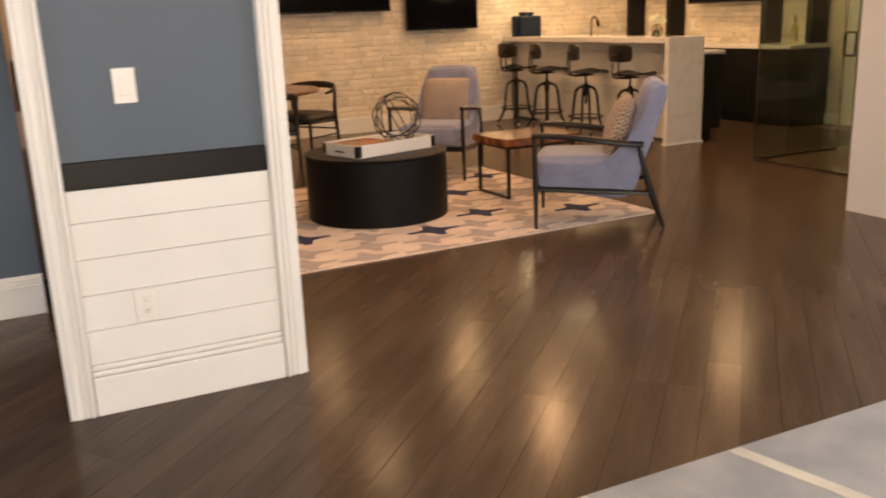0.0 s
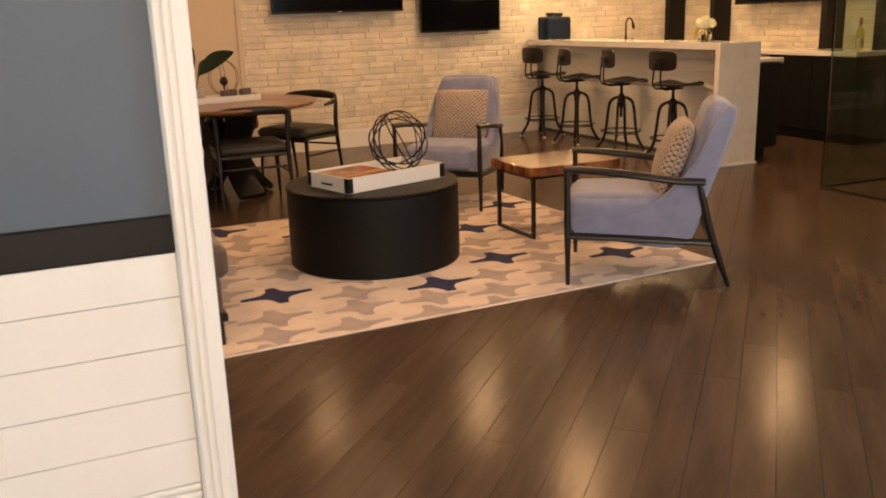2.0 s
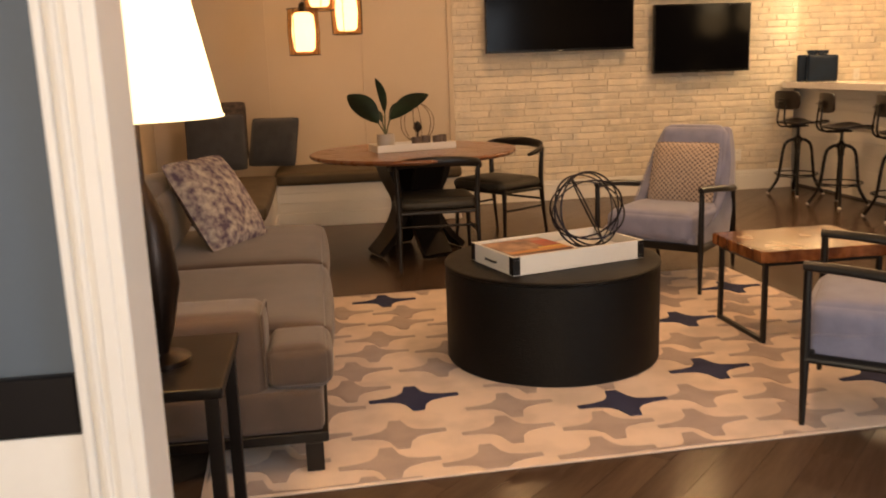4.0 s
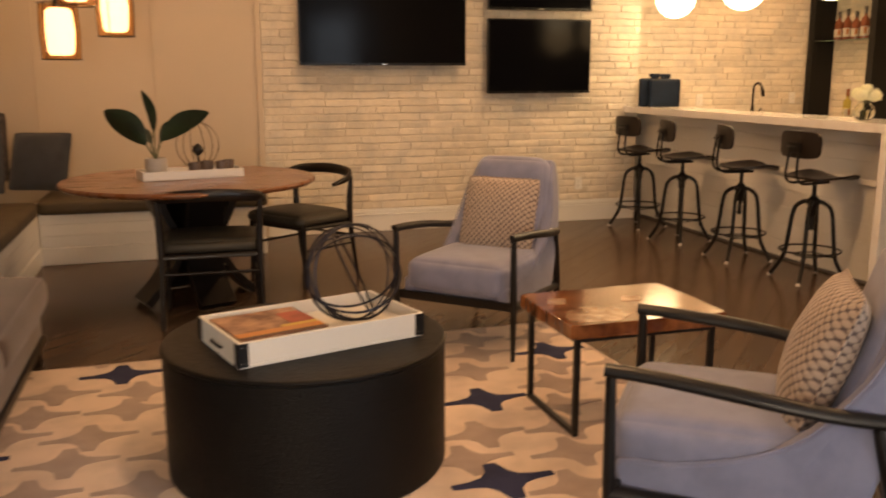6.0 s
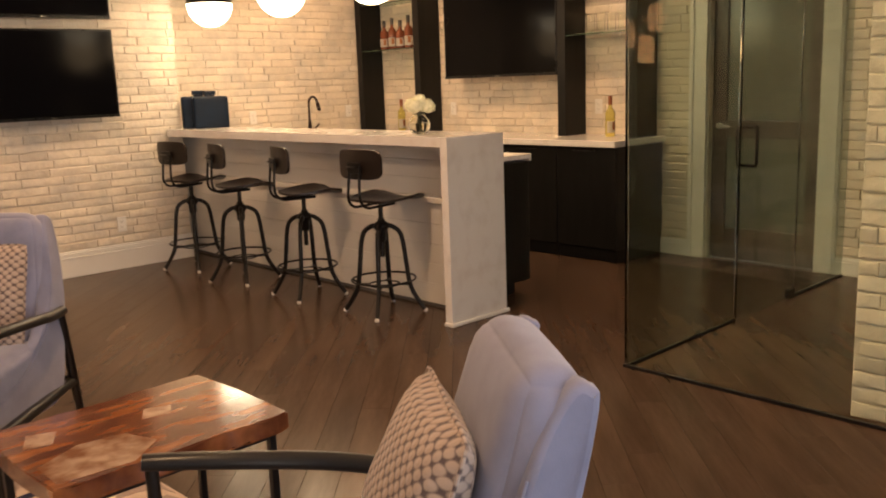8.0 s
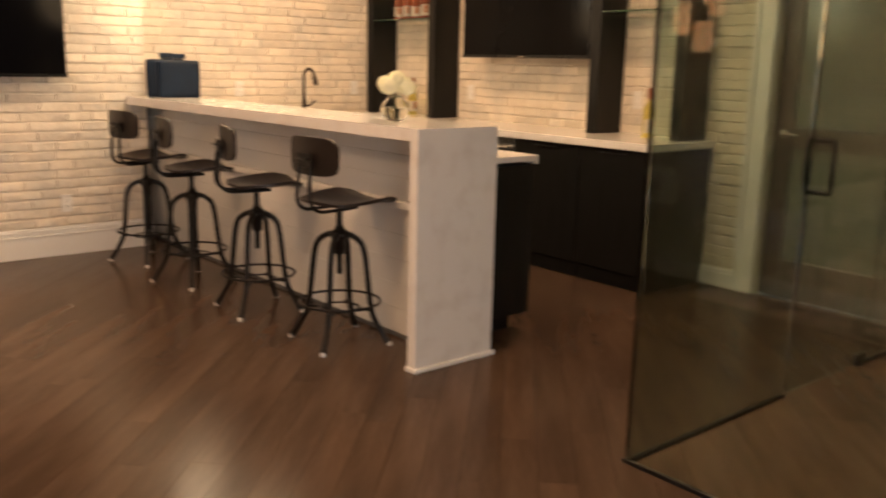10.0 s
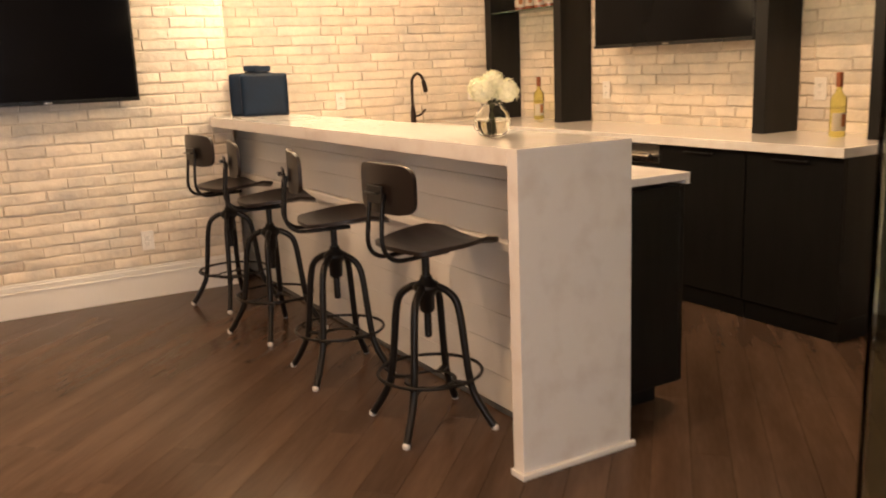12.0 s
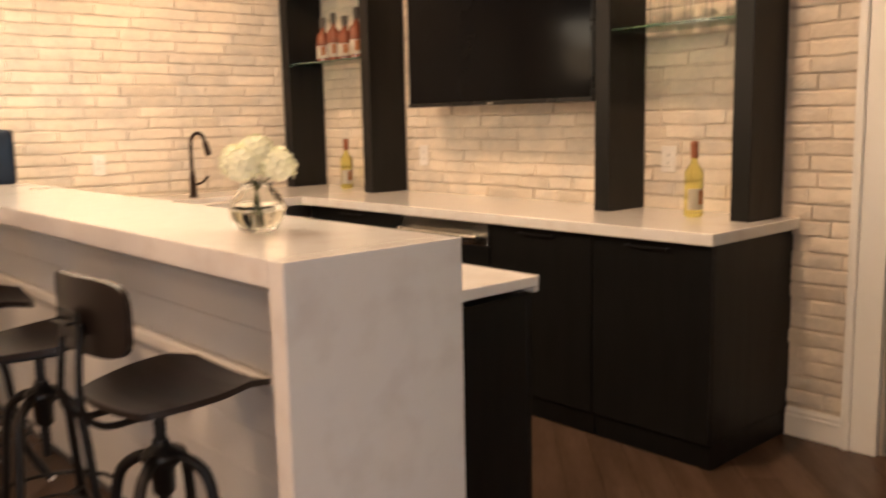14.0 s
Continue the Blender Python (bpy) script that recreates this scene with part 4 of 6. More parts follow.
def dining_chair(at, rz, label):
    """Faces along its own -y."""
    c = thing("dining_chair", label, "chair", at, rz, "dark dining chairs")
    for sx in (-1, 1):
        part("leg", tube(bmesh.new(), [(sx * 0.262, -0.21, 0), (sx * 0.25, -0.20, 0.44)], 0.015, 10, radii=[0.011, 0.019]), M_DKCHAIR, c)
        part("leg", tube(bmesh.new(), smooth_path([(sx * 0.27, 0.27, 0), (sx * 0.262, 0.21, 0.42), (sx * 0.272, 0.215, 0.70)], 4), 0.015, 10, radii=[0.011, 0.012, 0.014, 0.017, 0.020, 0.020, 0.019, 0.017, 0.015]), M_DKCHAIR, c)
        part("side_rail", tube(bmesh.new(), [(sx * 0.252, -0.20, 0.40), (sx * 0.262, 0.21, 0.39)], 0.013, 8, flat=1.6), M_DKCHAIR, c)
        part("stretcher", tube(bmesh.new(), [(sx * 0.255, -0.20, 0.25), (sx * 0.264, 0.235, 0.25)], 0.009, 8), M_DKCHAIR, c)
    for y in (-0.20, 0.21):
        part("rail", tube(bmesh.new(), [(-0.252, y, 0.395), (0.252, y, 0.395)], 0.013, 8, flat=1.6), M_DKCHAIR, c)
    part("stretcher", tube(bmesh.new(), [(-0.262, 0.23, 0.30), (0.262, 0.23, 0.30)], 0.009, 8), M_DKCHAIR, c)
    part("seat", cushion(bmesh.new(), -0.262, 0.262, -0.24, 0.21, 0.405, 0.475, 0.030, 0.018), M_DKSEAT, c, "charcoal padded seat")
    pts = smooth_path([(-0.305, 0.02, 0.665), (-0.30, 0.14, 0.69), (-0.24, 0.235, 0.72), (0, 0.285, 0.735), (0.24, 0.235, 0.72), (0.30, 0.14, 0.69), (0.305, 0.02, 0.665)], 6)
    k = len(pts)
    radii = [0.011 + 0.024 * math.sin(i / (k - 1) * math.pi) for i in range(k)]
    b = bmesh.new()
    rings = []
    for i, p in enumerate(pts):
        d = (pts[min(i + 1, k - 1)] - pts[max(i - 1, 0)]).normalized()
        side = d.cross(Vector((0, 0, 1))).normalized()
        rings.append([b.verts.new(p + Vector((0, 0, 1)) * math.sin(2 * math.pi * j / 10) * radii[i] + side * math.cos(2 * math.pi * j / 10) * 0.013) for j in range(10)])
    for a_, c_ in zip(rings, rings[1:]):
        for j in range(10):
            b.faces.new((a_[j], a_[(j + 1) % 10], c_[(j + 1) % 10], c_[j]))
    b.faces.new(rings[0][::-1])
    b.faces.new(rings[-1])
    bmesh.ops.recalc_face_normals(b, faces=b.faces[:])
    part("backrest", b, M_DKCHAIR, c, "curved espresso wood back rail")
    return c


dc = dining_chair((2.62, 8.01, 0), 178, "espresso wood dining chair tucked under the round walnut table")
tagged(copy_thing(dc, pose(3.225, 8.785, 0, 0, 0, -55)), "espresso wood dining chair with a charcoal seat beside the brick wall")

# ---- lounge ----
RX0, RX1, RY0, RY1 = 1.40, 4.50, 4.742, 7.20
rug = thing("area_rug", "cream wool rug with taupe and navy four-pointed shapes", "rug", (RX0, RY0, 0), 2.0)
part("rug_body", box(bmesh.new(), 0, RX1 - RX0, 0, RY1 - RY0, 0.0, 0.009, 0.004), M_RUG, rug)


def star(bm, x, y, s=1.0, flip=1, z=0.0115):
    """A four-pointed figure with long thin sideways arms and blunt ends up and down."""
    half = [(0.192, -0.013), (0.190, 0.016), (0.125, 0.019), (0.070, 0.034), (0.044, 0.066), (0.022, 0.136), (-0.026, 0.138), (-0.042, 0.072), (-0.072, 0.038), (-0.125, 0.020)]
    pts = [(a * s * flip, b_ * s) for a, b_ in half] + [(-a * s * flip, -b_ * s) for a, b_ in half]
    lo_x, hi_x, lo_y, hi_y = 0.012, RX1 - RX0 - 0.012, 0.012, RY1 - RY0 - 0.012
    pts = [(min(max(x + a, lo_x), hi_x), min(max(y + b_, lo_y), hi_y)) for a, b_ in pts]
    if flip < 0:
        pts = pts[::-1]
    cx, cy = sum(p[0] for p in pts) / len(pts), sum(p[1] for p in pts) / len(pts)
    top = [bm.verts.new((a, b_, z)) for a, b_ in pts]
    low = [bm.verts.new((a, b_, 0.0085)) for a, b_ in pts]
    mid = bm.verts.new((cx, cy, z))
    k = len(pts)
    for i in range(k):
        bm.faces.new((mid, top[i], top[(i + 1) % k]))
        bm.faces.new((top[i], low[i], low[(i + 1) % k], top[(i + 1) % k]))


NAVY = [(2.17, 5.48), (2.98, 5.24), (3.48, 5.53), (2.17, 7.04), (3.67, 6.26), (4.12, 5.28), (2.70, 6.70), (4.2, 6.80), (1.65, 6.2)]
rug_inverse = rug.matrix_world.inverted()
navy_at = [rug_inverse @ Vector((a, b_, 0)) for a, b_ in NAVY]
bm_t, rnd = bmesh.new(), random.Random(3)
for i, j in itertools.product(range(-3, 12), range(-2, 16)):
    x, y = i * 0.365 + j * 0.085 - 0.55 + rnd.uniform(-0.03, 0.03), j * 0.228 - i * 0.055 + 0.08 + rnd.uniform(-0.02, 0.02)
    if -0.12 < x < RX1 - RX0 + 0.12 and -0.09 < y < RY1 - RY0 + 0.09 and all(((x - q.x) / 0.22) ** 2 + ((y - q.y) / 0.17) ** 2 > 1 for q in navy_at):
        star(bm_t, x, y, 0.93, 1 if rnd.random() < 0.7 else -1, 0.0105 + rnd.random() * 0.0012)
part("taupe_figure", bm_t, M_RUGTAUPE, rug, "taupe four-pointed figures")
for q in navy_at:
    bm = bmesh.new()
    star(bm, q.x, q.y, 0.97, 1, 0.0128)
    part("navy_figure", bm, M_RUGNAVY, rug, "navy four-pointed figure")

rug2 = thing("area_rug", "pale grey rug with thin cream stripes on the dark floor", "rug", (1.7, -1.2, 0))
part("rug_body", box(bmesh.new(), 0, 3.2, 0, 3.30, 0.0, 0.010, 0.004), M_RUG2, rug2)
for k, (x0_, x1_, slant) in enumerate(((0.78, 1.05, 1), (1.50, 1.62, 1), (2.2, 2.3, 1), (0.2, 0.4, 1))):
    bm = bmesh.new()
    pts = [(x0_ + 0.35 * 0, 3.29), (x0_ + 0.05, 3.29), (x1_ + 0.05, 2.2), (x1_, 2.2)]
    lo = [bm.verts.new((a, b_, 0.0095)) for a, b_ in pts]
    hi = [bm.verts.new((a, b_, 0.0125)) for a, b_ in pts]
    bm.faces.new(hi)
    for i in range(4):
        bm.faces.new((lo[i], hi[i], hi[(i + 1) % 4], lo[(i + 1) % 4]))
    bmesh.ops.recalc_face_normals(bm, faces=bm.faces[:])
    part("stripe", bm, M_RUG2LINE, rug2, "cream stripe")

drum = thing("drum_coffee_table", "round black woven drum coffee table", "coffee table", (2.88, 5.935, 0.006))
part("drum_side", lathe(bmesh.new(), [(0.475, 0.0), (0.488, 0.004), (0.492, 0.012), (0.492, 0.432), (0.488, 0.438)], 72), M_DRUM, drum)
part("tabletop", lathe(bmesh.new(), [(0.486, 0.4385), (0.494, 0.441), (0.496, 0.447), (0.492, 0.4535), (0.483, 0.455)], 72), M_DRUM, drum, "smooth black round top")

TR = (2.896, 5.895, 0.4615)
tray = thing("serving_tray", "white lacquer tray with dark corner fittings", "tray", TR, 16.5)
tw, td = 0.675, 0.39
part("base", box(bmesh.new(), -tw / 2, tw / 2, -td / 2, td / 2, 0, 0.010, 0.002), M_TRAY, tray)
part("liner", box(bmesh.new(), -tw / 2 + 0.0125, tw / 2 - 0.0125, -td / 2 + 0.0125, td / 2 - 0.0125, 0.0105, 0.040, 0.001), M_TRAY, tray)
for dims in ((-tw / 2, tw / 2, -td / 2, -td / 2 + 0.012), (-tw / 2, tw / 2, td / 2 - 0.012, td / 2), (-tw / 2, -tw / 2 + 0.012, -td / 2 + 0.0125, td / 2 - 0.0125), (tw / 2 - 0.012, tw / 2, -td / 2 + 0.0125, td / 2 - 0.0125)):
    part("side", box(bmesh.new(), *dims, 0.0105, 0.084, 0.002), M_TRAY, tray)
for cx_, cy_ in ((-1, -1), (1, -1), (1, 1), (-1, 1)):
    bm = bmesh.new()
    xa, ya = cx_ * (tw / 2 + 0.002), cy_ * (td / 2 + 0.002)
    xs, ys = sorted((xa, xa - cx_ * 0.035)), sorted((ya, ya - cy_ * 0.003))
    box(bm, xs[0], xs[1], ys[0], ys[1], 0.004, 0.082, 0.001)
    xs, ys = sorted((xa, xa - cx_ * 0.003)), sorted((ya, ya - cy_ * 0.035))
    box(bm, xs[0], xs[1], ys[0], ys[1], 0.004, 0.082, 0.001)
    part("corner_fitting", bm, M_BLACKMETAL, tray, "dark metal corner")
bm = bmesh.new()
tube(bm, [(-tw / 2 - 0.002, -0.05, 0.036), (-tw / 2 - 0.010, -0.04, 0.036), (-tw / 2 - 0.010, 0.04, 0.036), (-tw / 2 - 0.002, 0.05, 0.036)], 0.005, 8)
part("handle", bm, M_BLACKMETAL, tray, "small dark handle")
for cx_ in (-1, 1):
    for cy_ in (-1, 1):
        for sx_, sz_ in ((0.010, 0.018), (0.026, 0.018), (0.010, 0.068), (0.026, 0.068)):
            bm = bmesh.new()
            bmesh.ops.create_icosphere(bm, subdivisions=1, radius=0.0028)
            bm.transform(Matrix.Translation((cx_ * (tw / 2 + 0.002 - sx_), cy_ * (td / 2 + 0.0022), sz_)))
            part("stud", bm, M_CHROME, tray)
tm = tray.matrix_world
book = thing("book", "large brown illustrated book lying in the white tray", "book")
book.matrix_world = tm @ pose(-0.163, -0.008, 0.0405, 0, 0, 1.5)
part("pages", box(bmesh.new(), -0.148, 0.148, -0.143, 0.143, 0.004, 0.036), M_PAPER, book)
cover = part("cover", box(box(bmesh.new(), -0.152, 0.152, -0.148, 0.148, 0.0365, 0.041, 0.001), -0.152, 0.152, -0.148, 0.148, 0.0, 0.0035, 0.001), M_BOOK, book)
part("cover_band", box(bmesh.new(), -0.151, 0.151, -0.147, -0.124, 0.0412, 0.0418), M_BOOKDARK, cover, "dark brown edge band")
part("cover_band", box(bmesh.new(), -0.151, 0.151, -0.1235, -0.078, 0.0412, 0.0418), M_ORANGE, cover, "orange lower band")
part("cover_band", box(bmesh.new(), 0.02, 0.151, -0.0775, -0.052, 0.0412, 0.0418), M_BOOKGOLD, cover, "mustard short band")
part("cover_picture", box(bmesh.new(), 0.062, 0.151, -0.0515, 0.085, 0.0412, 0.0418), M_BOOKRED, cover, "brick red picture patch")
orb = thing("wire_sphere", "open sphere of crossed dark metal rings standing in the tray", "ornament")
orb.matrix_world = tm @ pose(0.165, 0.0, 0.0405 + 0.172)
for k, (ax, ay, rr_) in enumerate(((38, -20, 0.170), (62, 10, 0.173), (-58, 25, 0.166), (88, -35, 0.173), (24, 62, 0.165), (75, 62, 0.170))):
    bm = bmesh.new()
    ring = [(rr_ * math.cos(2 * math.pi * i / 48), rr_ * math.sin(2 * math.pi * i / 48), 0) for i in range(48)]
    tube(bm, ring, 0.0036, 6, closed=True, flat=1.4)
    bm.transform(Euler((radians(ax), radians(ay), 0)).to_matrix().to_4x4())
    part("ring", bm, M_ORB, orb)

st = thing("side_table", "small table with a glossy live-edge wood slab on black metal loops", "side table", (4.155, 6.02, 0.009), 1)
n = 26
rnd = random.Random(5)
outline = []
for i in range(n):
    outline.append((-0.33 + 0.66 * i / (n - 1), -0.25 + 0.016 * noise.noise(Vector((i * 0.5, 1.3, 0)))))
outline += [(0.335, 0.0)]
for i in range(n):
    outline.append((0.33 - 0.66 * i / (n - 1), 0.25 + 0.016 * noise.noise(Vector((i * 0.5, 7.3, 0)))))
outline += [(-0.335, 0.0)]
bm = hex_part(outline, 0.395, 0.450)
bmesh.ops.bevel(bm, geom=[e for e in bm.edges if abs(e.verts[0].co.z - e.verts[1].co.z) < 1e-4], offset=0.005, segments=2, affect="EDGES")
slab = part("slab", bm, M_LIVEWOOD, st, "glossy orange brown wood slab")
for pts in ([(-0.31, -0.22), (-0.12, -0.235), (-0.02, -0.15), (-0.06, -0.04), (-0.18, -0.02), (-0.31, -0.09)], [(0.02, 0.02), (0.10, 0.0), (0.13, 0.06), (0.06, 0.09)], [(-0.29, 0.06), (-0.22, 0.04), (-0.18, 0.12), (-0.25, 0.15)]):
    part("resin_inlay", hex_part(pts, 0.4495, 0.4512), M_RESIN, slab, "clear resin filled knots")
for sx in (-0.29, 0.29):
    bm = bmesh.new()
    for dims in ((sx - 0.011, sx + 0.011, -0.226, -0.204, 0, 0.3945), (sx - 0.011, sx + 0.011, 0.204, 0.226, 0, 0.3945), (sx - 0.011, sx + 0.011, -0.2035, 0.2035, 0, 0.022), (sx - 0.011, sx + 0.011, -0.2035, 0.2035, 0.3725, 0.3945)):
        box(bm, *dims, 0.002)
    part("leg_frame", bm, M_BLACKMETAL, st, "black square metal loop")
for sy in (-0.215, 0.215):
    part("rail", box(bmesh.new(), -0.278, 0.278, sy - 0.010, sy + 0.010, 0.3735, 0.3935, 0.002), M_BLACKMETAL, st)

sofa = thing("sofa", "brown twill sofa on dark block legs before the brick wall", "sofa", (0.62, 4.87, 0), 0)
sl, sdp = 2.46, 1.22
part("base", cushion(bmesh.new(), 0.03, sdp - 0.03, 0.02, sl - 0.02, 0.15, 0.31, 0.025, 0.0), M_SOFA, sofa)
part("plinth_frame", box(bmesh.new(), 0.03, sdp - 0.02, 0.02, sl - 0.02, 0.115, 0.152, 0.004), M_DKCHAIR, sofa)
for lx in (0.08, sdp - 0.07):
    for ly in (0.05, sl - 0.06):
        part("leg", box(bmesh.new(), lx - 0.03, lx + 0.03, ly - 0.03, ly + 0.03, 0.012, 0.1145, 0.003), M_DKCHAIR, sofa)
back = part("backrest", cushion(bmesh.new(), -0.08, 0.26, 0.02, sl - 0.02, 0.28, 0.80, 0.05, 0.0, n=18), M_SOFA, sofa)
back.matrix_local = pose(0.07, 0, 0, 0, 0, 0)
for k in range(2):
    y0_, y1_ = 0.285 + k * 1.075, 0.285 + (k + 1) * 1.075
    cu = part("seat_cushion", cushion(bmesh.new(), 0.25, sdp - 0.0, y0_ + 0.005, y1_ - 0.005, 0.308, 0.445, 0.035, 0.03, n=14), M_SOFA, sofa)
    if k == 0:
        part("front_return", cushion(bmesh.new(), 1.015, sdp, 0.03, y0_ + 0.012, 0.308, 0.445, 0.03, 0.012), M_SOFA, cu)
    part("piping", tube(bmesh.new(), [(0.30, y0_ + 0.012, 0.437), (sdp - 0.012, y0_ + 0.012, 0.437), (sdp - 0.012, y1_ - 0.012, 0.437), (0.30, y1_ - 0.012, 0.437)], 0.0045, 6), M_SOFA, cu)
    part("back_cushion", cushion(bmesh.new(), 0.22, 0.46, y0_ + 0.005, y1_ - 0.005, 0.44, 0.79, 0.07, 0.03, n=12), M_SOFA, sofa)
arm = part("armrest", cushion(bmesh.new(), 0.02, 1.01, 0.03, 0.28, 0.16, 0.575, 0.05, 0.006, n=16), M_SOFA, sofa)
part("piping", tube(bmesh.new(), smooth_path([(1.007, 0.042, 0.32), (1.007, 0.042, 0.53), (1.007, 0.07, 0.565), (1.007, 0.24, 0.565), (1.007, 0.268, 0.53), (1.007, 0.268, 0.46)], 5), 0.005, 6), M_SOFA, arm)
pillow("cream and plum patterned pillow leaning on the brown sofa", M_PATTERN, pose(1.30, 6.80, 0.68, 58, 0, 62), 0.54, 0.54, 0.17, 11, "sofa pillows")
pillow("green and cream floral pillow on the brown sofa", M_GREENCLOTH, pose(1.12, 5.30, 0.65, 60, 0, 105), 0.48, 0.48, 0.16, 12, "sofa pillows")

# end table and lamp beside the sofa
et = thing("end_table", "small dark wooden end table beside the sofa", "side table", (1.33, 4.46, 0))
part("tabletop", box(bmesh.new(), -0.24, 0.24, -0.24, 0.24, 0.55, 0.58, 0.004), M_DKCHAIR, et)
for a in (-1, 1):
    for b_ in (-1, 1):
        part("leg", box(bmesh.new(), a * 0.21 - 0.018, a * 0.21 + 0.018, b_ * 0.21 - 0.018, b_ * 0.21 + 0.018, 0, 0.5495, 0.003), M_DKCHAIR, et)
tl = thing("table_lamp", "lit table lamp with a cream tapered shade on a dark base", "table lamp", (1.38, 4.46, 0.58))
part("base", lathe(bmesh.new(), [(0.085, 0), (0.085, 0.015), (0.03, 0.03), (0.05, 0.10), (0.075, 0.22), (0.06, 0.38), (0.02, 0.48), (0.012, 0.50), (0.012, 0.72)], 28), M_BRONZE, tl)
b = lathe(bmesh.new(), [(0.225, 0.66), (0.150, 1.04)], 40, caps=False)
part("shade", b, M_LAMPSHADE, tl, "glowing cream fabric shade")
bm = bmesh.new()
for r_, z_ in ((0.225, 0.66), (0.150, 1.04)):
    tube(bm, [(r_ * math.cos(2 * math.pi * i / 40), r_ * math.sin(2 * math.pi * i / 40), z_) for i in range(40)], 0.004, 6, closed=True)
part("shade_rim", bm, M_LAMPSHADE, tl)
lamp("table_lamp_bulb", "POINT", (1.38, 4.46, 1.42), 8, WARM, 0.05)

# ---- dining corner ----
table = thing("round_dining_table", "round walnut dining table on a dark splayed pedestal", "dining table", (2.53, 8.46, 0))
part("tabletop", lathe(bmesh.new(), [(0.70, 0.712), (0.735, 0.718), (0.752, 0.732), (0.752, 0.742), (0.744, 0.75)], 72), M_TABLETOP, table, "reddish walnut round top")
part("collar", lathe(bmesh.new(), [(0.30, 0.69), (0.32, 0.695), (0.32, 0.711), (0.30, 0.7115)], 40), M_DKCHAIR, table)
for k in range(4):
    a = radians(20 + 90 * k)
    pts = smooth_path([(0.25, 0, 0.688), (0.20, 0, 0.55), (0.12, 0, 0.36), (0.20, 0, 0.17), (0.34, 0, 0.02)], 5)
    bm = bmesh.new()
    rings = []
    for i, p in enumerate(pts):
        d = (pts[min(i + 1, len(pts) - 1)] - pts[max(i - 1, 0)]).normalized()
        nn = d.cross(Vector((0, 1, 0)))
        rings.append([bm.verts.new(p + nn * s1 * 0.022 + Vector((0, s2 * 0.11, 0))) for s1, s2 in ((1, 1), (1, -1), (-1, -1), (-1, 1))])
    for ra, rb in zip(rings, rings[1:]):
        for j in range(4):
            bm.faces.new((ra[j], ra[(j + 1) % 4], rb[(j + 1) % 4], rb[j]))
    bm.faces.new(rings[0][::-1])
    bm.faces.new(rings[-1])
    bmesh.ops.recalc_face_normals(bm, faces=bm.faces[:])
    bm.transform(Matrix.Rotation(a, 4, "Z"))
    part("pedestal_leg", bm, M_DKCHAIR, table)

dtray = thing("serving_tray", "low white tray on the round dining table", "tray", (2.53, 8.50, 0.751), 12)
part("base", box(bmesh.new(), -0.30, 0.30, -0.12, 0.12, 0, 0.008, 0.002), M_TRAY, dtray)
for dims in ((-0.30, 0.30, -0.12, -0.109), (-0.30, 0.30, 0.109, 0.12), (-0.30, -0.289, -0.1085, 0.1085), (0.289, 0.30, -0.1085, 0.1085)):
    part("side", box(bmesh.new(), *dims, 0.0085, 0.052, 0.002), M_TRAY, dtray)
dm = dtray.matrix_world
plant = thing("potted_plant", "broad-leaved green plant in a pale ceramic pot", "plant")
plant.matrix_world = dm @ pose(-0.20, 0.0, 0.0085)
part("pot", lathe(bmesh.new(), [(0.040, 0), (0.055, 0.01), (0.066, 0.06), (0.062, 0.115), (0.056, 0.118), (0.052, 0.10)], 28), M_POT, plant)
part("soil", lathe(bmesh.new(), [(0.052, 0.092), (0.03, 0.096)], 20), M_SLOT, plant)


def leaf(base, tip, width, droop, fold=0.25, turn=0.0):
    """A broad oval leaf on a stalk, folded a little along its rib and turned about it."""
    base, tip = Vector(base), Vector(tip)
    d = tip - base
    side = d.cross(Vector((0, 0, 1))).normalized()
    up = side.cross(d).normalized()
    side.rotate(Matrix.Rotation(radians(turn), 3, d))
    up.rotate(Matrix.Rotation(radians(turn), 3, d))
    bm = bmesh.new()
    rows = []
    for i in range(11):
        t = i / 10
        w = width * math.sin(math.pi * min(1, t * 0.96 + 0.02)) ** 0.75
        p = base + d * t + up * (droop * math.sin(t * math.pi)) - Vector((0, 0, droop * t * t))
        rows.append([bm.verts.new(p + side * w * s_ + up * (abs(s_) * w * fold)) for s_ in (-1, -0.5, 0, 0.5, 1)])
    for a_, b_ in zip(rows, rows[1:]):
        for j in range(4):
            bm.faces.new((a_[j], a_[j + 1], b_[j + 1], b_[j]))
    ext = bmesh.ops.extrude_face_region(bm, geom=bm.faces[:])
    for v in ext["geom"]:
        if isinstance(v, bmesh.types.BMVert):
            v.co -= up * 0.0015
    bmesh.ops.recalc_face_normals(bm, faces=bm.faces[:])
    return bm


for k, (bx, bz, tx, ty, tz, w, turn) in enumerate(((-0.05, 0.20, -0.27, -0.02, 0.38, 0.056, 55), (0.04, 0.22, 0.31, -0.08, 0.36, 0.050, -55), (0.0, 0.27, -0.05, 0.03, 0.49, 0.024, 70), (0.03, 0.20, 0.15, 0.06, 0.30, 0.040, -50), (-0.02, 0.2, -0.10, 0.12, 0.27, 0.03, 0))):
    root = Vector((0.01 * math.cos(k), 0.01 * math.sin(k), 0.094))
    st_pts = smooth_path([root, (bx * 0.45, 0, bz * 0.75), (bx, 0, bz)], 4)
    stem = part("stem", tube(bmesh.new(), st_pts, 0.005, 6), M_STEM, plant)
    part("leaf", leaf((bx, 0, bz), (tx, ty, tz + 0.045), w * 1.5, 0.02, turn=turn), M_LEAF, stem)
